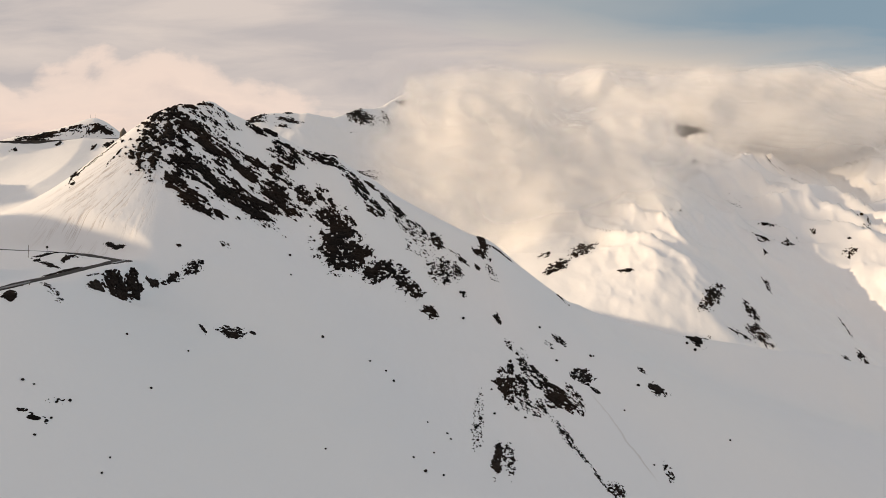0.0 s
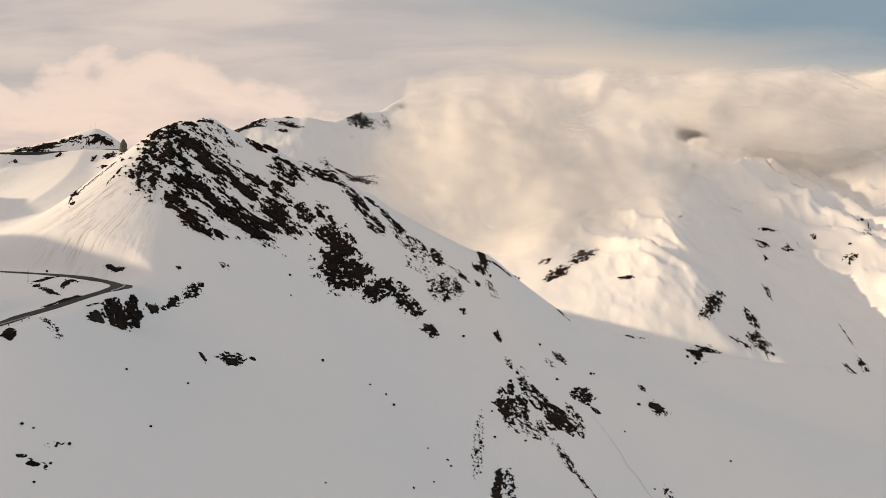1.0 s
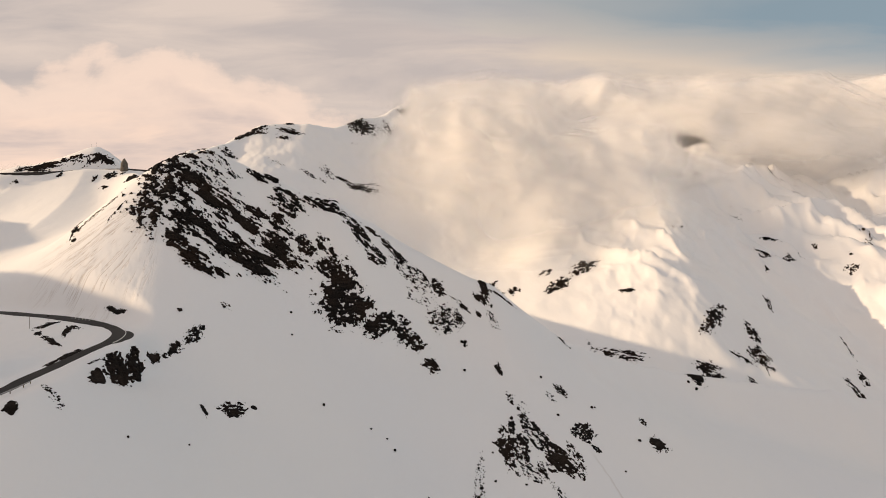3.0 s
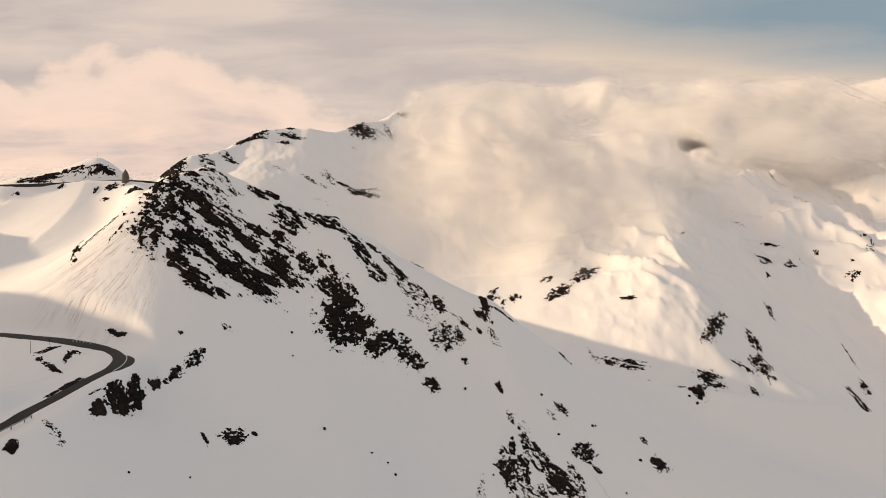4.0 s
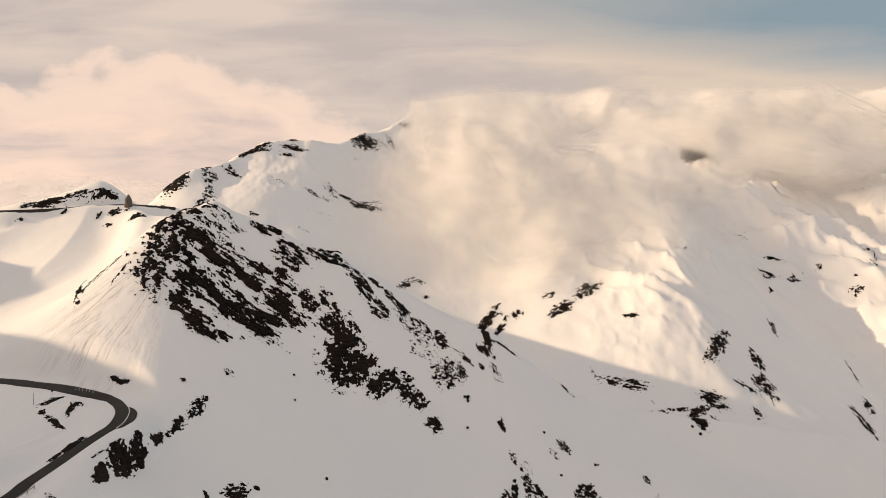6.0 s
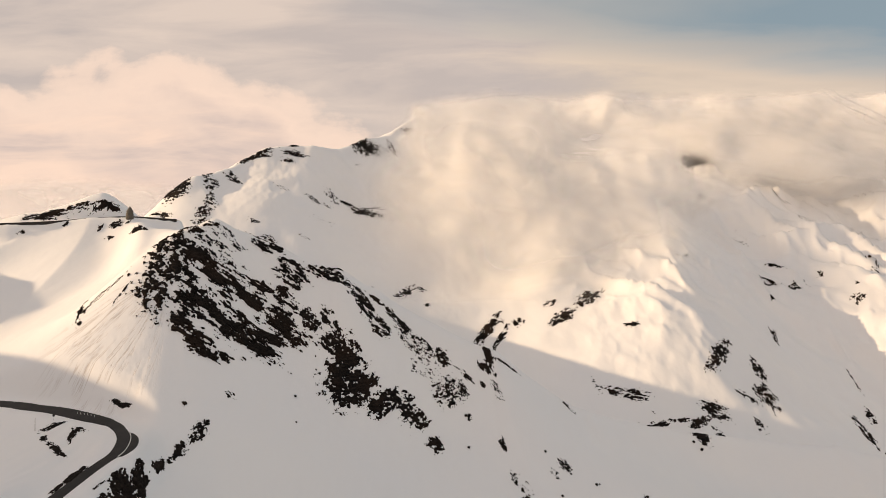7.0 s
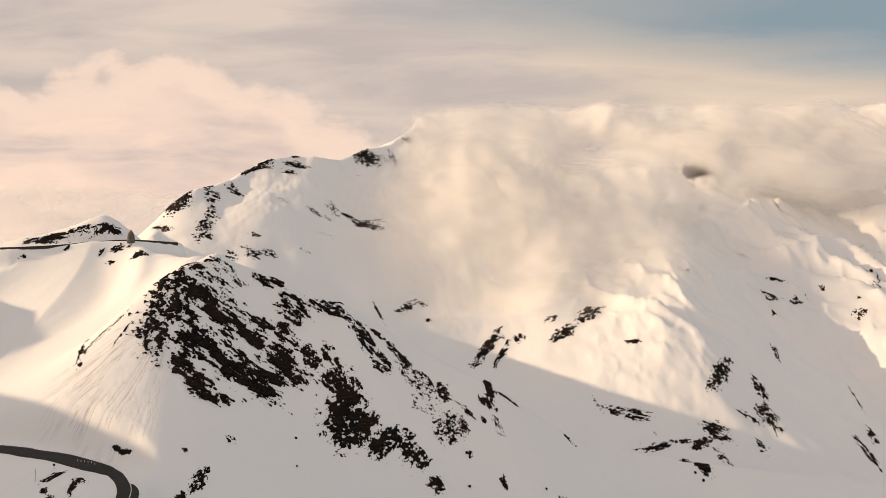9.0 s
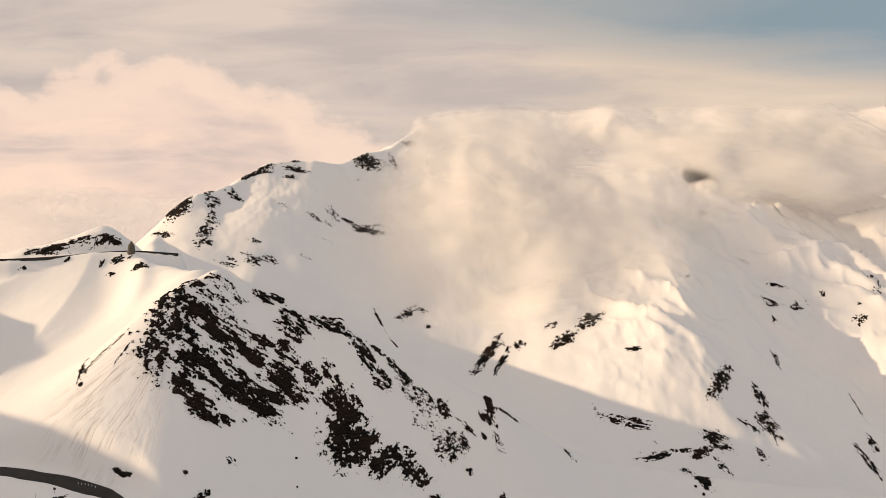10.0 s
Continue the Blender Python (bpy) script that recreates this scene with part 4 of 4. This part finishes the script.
def lay_by():
    """The widened outer edge of the bend."""
    k = [i for i, p in enumerate(road_line) if 193 < p.y < 215 and p.x > -128]
    line = [road_line[i] for i in k]
    n = len(line) - 1
    out = lambda i: -2.3 - 2.9 * max(0.0, math.sin(math.pi * i / n)) ** 0.6
    bm = swept(line, [(-2.1, 0.10), (out, 0.08), (out, -1.5), (-2.1, -1.5)])
    tagged(part("lay_by", bm, ASPHALT), "worn asphalt lay-by on the outside of the bend", "lay-by", kind="structure")
    tagged(part("kerb", swept(line, [(-2.5, 0.08), (-2.5, 0.30), (-2.25, 0.30), (-2.25, 0.08)]), PAINT),
           "pale painted kerb along the outside of the bend", "kerb", kind="structure")


lay_by()


def post(name, x, y, tall, thick, mat, label, category, group=""):
    bm = bmesh.new()
    bmesh.ops.create_cone(bm, cap_ends=True, segments=8, radius1=thick, radius2=thick * 0.7, depth=tall + 0.8, matrix=Matrix.Translation((0, 0, (tall - 0.8) / 2)))
    ob = part(name, bm, mat)
    ob.location = (x, y, height(x, y))
    return tagged(ob, label, category, group)


def guard_rail():
    """Timber rail on posts along the outer edge of the lower limb."""
    line = [p for p in road_line if 112 < p.y < 156 and p.x > -126]
    rail = tagged(new("guard_rail"), "weathered guard rail on posts beside the road", "guard rail")
    rail.location = line[0]
    bpy.context.view_layer.update()
    part("rail", swept(line, [(-3.9, 0.75), (-3.75, 0.75), (-3.75, 1.05), (-3.9, 1.05)]), STEEL, rail)
    for k in range(0, len(line), 3):
        p, way = line[k], line[min(k + 1, len(line) - 1)] - line[max(k - 1, 0)]
        right = Vector((way.y, -way.x, 0)).normalized()
        bm = bmesh.new()
        bmesh.ops.create_cube(bm, size=1, matrix=Matrix.Translation(p - right * 3.7 + Vector((0, 0, 0.2))) @ Matrix.Diagonal((0.16, 0.16, 1.7, 1)))
        part("post", bm, TIMBER, rail)


guard_rail()


def tower(x, y):
    """Tapering round stone tower with a pointed stone roof."""
    ob = tagged(new("stone_tower"), "tapering round stone tower with a pointed roof beside the ridge road", "tower")
    ob.location = (x, y, height(x, y) - 0.5)
    bpy.context.view_layer.update()

    def lathe(profile, seg=20):
        bm = bmesh.new()
        rings = [[bm.verts.new((x + r * math.cos(a), y + r * math.sin(a), ob.location.z + z)) for a in [2 * math.pi * k / seg for k in range(seg)]] for r, z in profile]
        for a, b in zip(rings, rings[1:]):
            for k in range(seg):
                bm.faces.new((a[k], a[(k + 1) % seg], b[(k + 1) % seg], b[k]))
        bm.faces.new(rings[-1])
        bm.faces.new(rings[0][::-1])
        return bm

    part("body", lathe([(3.1, -1), (3.0, 0), (2.85, 2), (2.7, 4), (2.5, 6.0)]), STONE, ob)
    part("roof", lathe([(2.6, 6.0), (2.55, 6.2), (1.9, 7.6), (1.2, 8.9), (0.5, 10.0), (0.15, 10.5)]), STONE, ob, "pointed stone roof")
    bm = bmesh.new()
    bmesh.ops.create_cube(bm, size=1, matrix=Matrix.Translation((x + 0.6, y - 2.8, ob.location.z + 1.4)) @ Matrix.Diagonal((1.0, 0.5, 2.1, 1)))
    part("door", bm, TIMBER, ob, "dark timber door")


tower(-262, 480)

post("snow_pole", -151.6, 214.9, 4.6, 0.09, TIMBER, "tall thin wooden snow pole stuck in the snow", "snow pole")


def road_sign(x, y):
    ob = tagged(new("road_sign"), "small road sign on a post at the snow edge", "road sign")
    ob.location = (x, y, height(x, y))
    bpy.context.view_layer.update()
    bm = bmesh.new()
    bmesh.ops.create_cone(bm, cap_ends=True, segments=8, radius1=0.06, radius2=0.06, depth=2.6, matrix=Matrix.Translation((x, y, ob.location.z + 0.9)))
    part("post", bm, STEEL, ob)
    bm = bmesh.new()
    bmesh.ops.create_cone(bm, cap_ends=True, segments=20, radius1=0.5, radius2=0.5, depth=0.05, matrix=Matrix.Translation((x, y - 0.1, ob.location.z + 1.8)) @ pose(0, 0, 0, 90, 0, 0))
    part("panel", bm, WALLING, ob, "dark round sign panel")


road_sign(-149.2, 221.6)
for x, y in [(-146.5, 231.5), (-145.0, 231.2), (-143.4, 230.9), (-141.9, 230.7), (-140.4, 230.4), (-138.5, 229.5)]:
    post("marker_post", x, y, 0.9, 0.12, PAINT, "short white marker post at the road edge", "marker post", "marker posts")
for x, y, tall in ((-300, 505, 4.5), (-303, 503, 3.0)):
    post("summit_mast", x, y, tall, 0.09, STEEL, "thin steel mast on the snowy summit", "mast", "summit masts")


# ---- clouds ----
def make_vapour():
    """Cloud: scatters light both ways, as thick as the density says."""
    m = bpy.data.materials.new("cloud_vapour")
    m.use_nodes = True
    t = m.node_tree
    t.nodes.clear()
    out = t.nodes.new("ShaderNodeOutputMaterial")
    dens = t.nodes.new("ShaderNodeAttribute")
    dens.attribute_name = "vapour"
    front, through_it, clear = t.nodes.new("ShaderNodeBsdfDiffuse"), t.nodes.new("ShaderNodeBsdfTranslucent"), t.nodes.new("ShaderNodeBsdfTransparent")
    front.inputs[0].default_value = through_it.inputs[0].default_value = (0.97, 0.96, 0.95, 1)
    both, mix = t.nodes.new("ShaderNodeMixShader"), t.nodes.new("ShaderNodeMixShader")
    both.inputs[0].default_value = 0.5
    wire(t, front, 0, both, 1)
    wire(t, through_it, 0, both, 2)
    wire(t, dens, "Fac", mix, 0)
    wire(t, clear, 0, mix, 1)
    wire(t, both, 0, mix, 2)
    wire(t, mix, 0, out, 0)
    return m


VAPOUR = make_vapour()
scene.cycles.transparent_max_bounces = 32


def vapour_sheet(name, x, y, z, density, parent):
    ob = mesh_object(name, np.stack([x, y, z], -1).reshape(-1, 3), sheet_faces(*x.shape)[:, ::-1], VAPOUR)
    layer = ob.data.attributes.new("vapour", "FLOAT", "POINT")
    layer.data.foreach_set("value", np.clip(density, 0, 1).astype(np.float32).ravel())
    ob.parent, ob.matrix_parent_inverse = parent, Matrix.Translation(-parent.location)
    return ob


def cloud_bank(label, x, z, front, left_out, layers, seed, size):
    """A bank of cloud as nested billowing sheets that lean back like the slope behind them. front is the depth of the rearmost sheet."""
    bank = tagged(new("cloud_bank"), label, "cloud", kind="stuff")
    bank.location = (float(x.mean()), float(front.min()), float(z.mean()))
    for k, (off, thick) in enumerate(layers):
        u, v = x / size, z / (0.72 * size)
        billow = rough(u + 0.08 * k, v, seed, 4, 0.42)
        lumps = 1 - np.abs(rough(u * 1.7 + 0.05 * k, v * 1.7, seed + 9, 2))
        y = front - off - (0.56 * billow + 0.14 * lumps) * size
        puffs = rough(u * 0.9, v * 0.9 + 0.05 * k, seed + 21, 4, 0.46)
        body = left_out(x, z, k)
        vapour_sheet("cloud_layer", x, y, z, thick * np.clip(body * (0.85 + 0.9 * puffs), 0, 1.2), bank)


def ridge_shape(x, z, k):
    """Where the ridge cloud is: below its lumpy top, above a ragged underside, east of the peak."""
    top = 606 - 190 * (1 - step_up(-230, -20, x)) + 12 * rough(x / 260, z * 0, 5, 2) + 14 * np.abs(rough(x / 70, z * 0 + 0.12 * k, 8, 3)) - 7 * k
    under = 205 + 85 * step_up(330, 650, x) - 60 * step_up(900, 1500, x) + 60 * rough(x / 190, z / 260, 11, 3)
    west = -150 + 0.08 * (z - 220) + 45 * rough(x / 160, z / 120, 13, 3)
    body = (1 - step_up(top - 16, top, z)) * step_up(under, under + 110, z) * step_up(west, west + 90, x)
    # a gap where a crag shows through
    return body * (1 + 0.3 * step_up(350, 480, x)) * (1 - 0.95 * np.exp(-(((x - 524 + 14 * k) / 50) ** 2 + ((z - 376 + 6 * k) / 42) ** 2) ** 1.5))


def spill_shape(x, z, k):
    """Two tongues of cloud that hang down before the bowl, the eastern one leaning."""
    wob = 34 * rough(x / 120, z / 120, 23 + k // 2, 4)
    west = np.exp(-(((x - 66 + wob) / 118) ** 2) ** 1.6 - (((z - 320 - 0.5 * wob) / 125) ** 2) ** 1.5)
    lean = x - 268 - 0.42 * (z - 250)
    east = np.exp(-(((lean + wob) / 80) ** 2) ** 1.5 - (((z - 265 + 0.6 * wob) / 105) ** 2) ** 1.6)
    mist = 0.5 * np.exp(-(((x - 95 + wob) / 90) ** 2) - ((z - 175) / 48) ** 2)
    return np.clip(west + east + mist, 0, 1)


def plateau_shape(x, z, k):
    top = 560 + 40 * rough(x / 420, z * 0, 15, 3) - 0.02 * (x + 1600) - 8 * k
    return (1 - step_up(top - 70, top, z)) * (1 - step_up(-900, -300, x))


gx, gz = np.meshgrid(np.linspace(-320, 1900, 300), np.linspace(120, 640, 130))
cloud_bank("sunlit cloud lying on the far ridge and spilling down its slope", gx, gz,
           1000 + 1.55 * (gz - 200) + 140 * np.exp(-((gx - 345) / 110) ** 2 - ((gz - 465) / 80) ** 2), ridge_shape,
           [(10, 0.66), (34, 0.52), (62, 0.44), (92, 0.36), (124, 0.28), (160, 0.20)], 51, 150.0)
gx, gz = np.meshgrid(np.linspace(-150, 460, 160), np.linspace(110, 500, 110))
cloud_bank("bright cloud hanging in tongues before the snowy bowl", gx, gz, 905 + 1.0 * (gz - 200), spill_shape,
           [(0, 0.52), (16, 0.44), (32, 0.36), (48, 0.28), (64, 0.20)], 71, 130.0)
gx, gz = np.meshgrid(np.linspace(-3200, -200, 120), np.linspace(-100, 660, 60))
cloud_bank("pale distant cloud behind the summit ridge", gx, gz, 2500 + 0.5 * gz, plateau_shape,
           [(0, 0.25), (60, 0.22), (120, 0.2), (180, 0.17)], 91, 320.0)
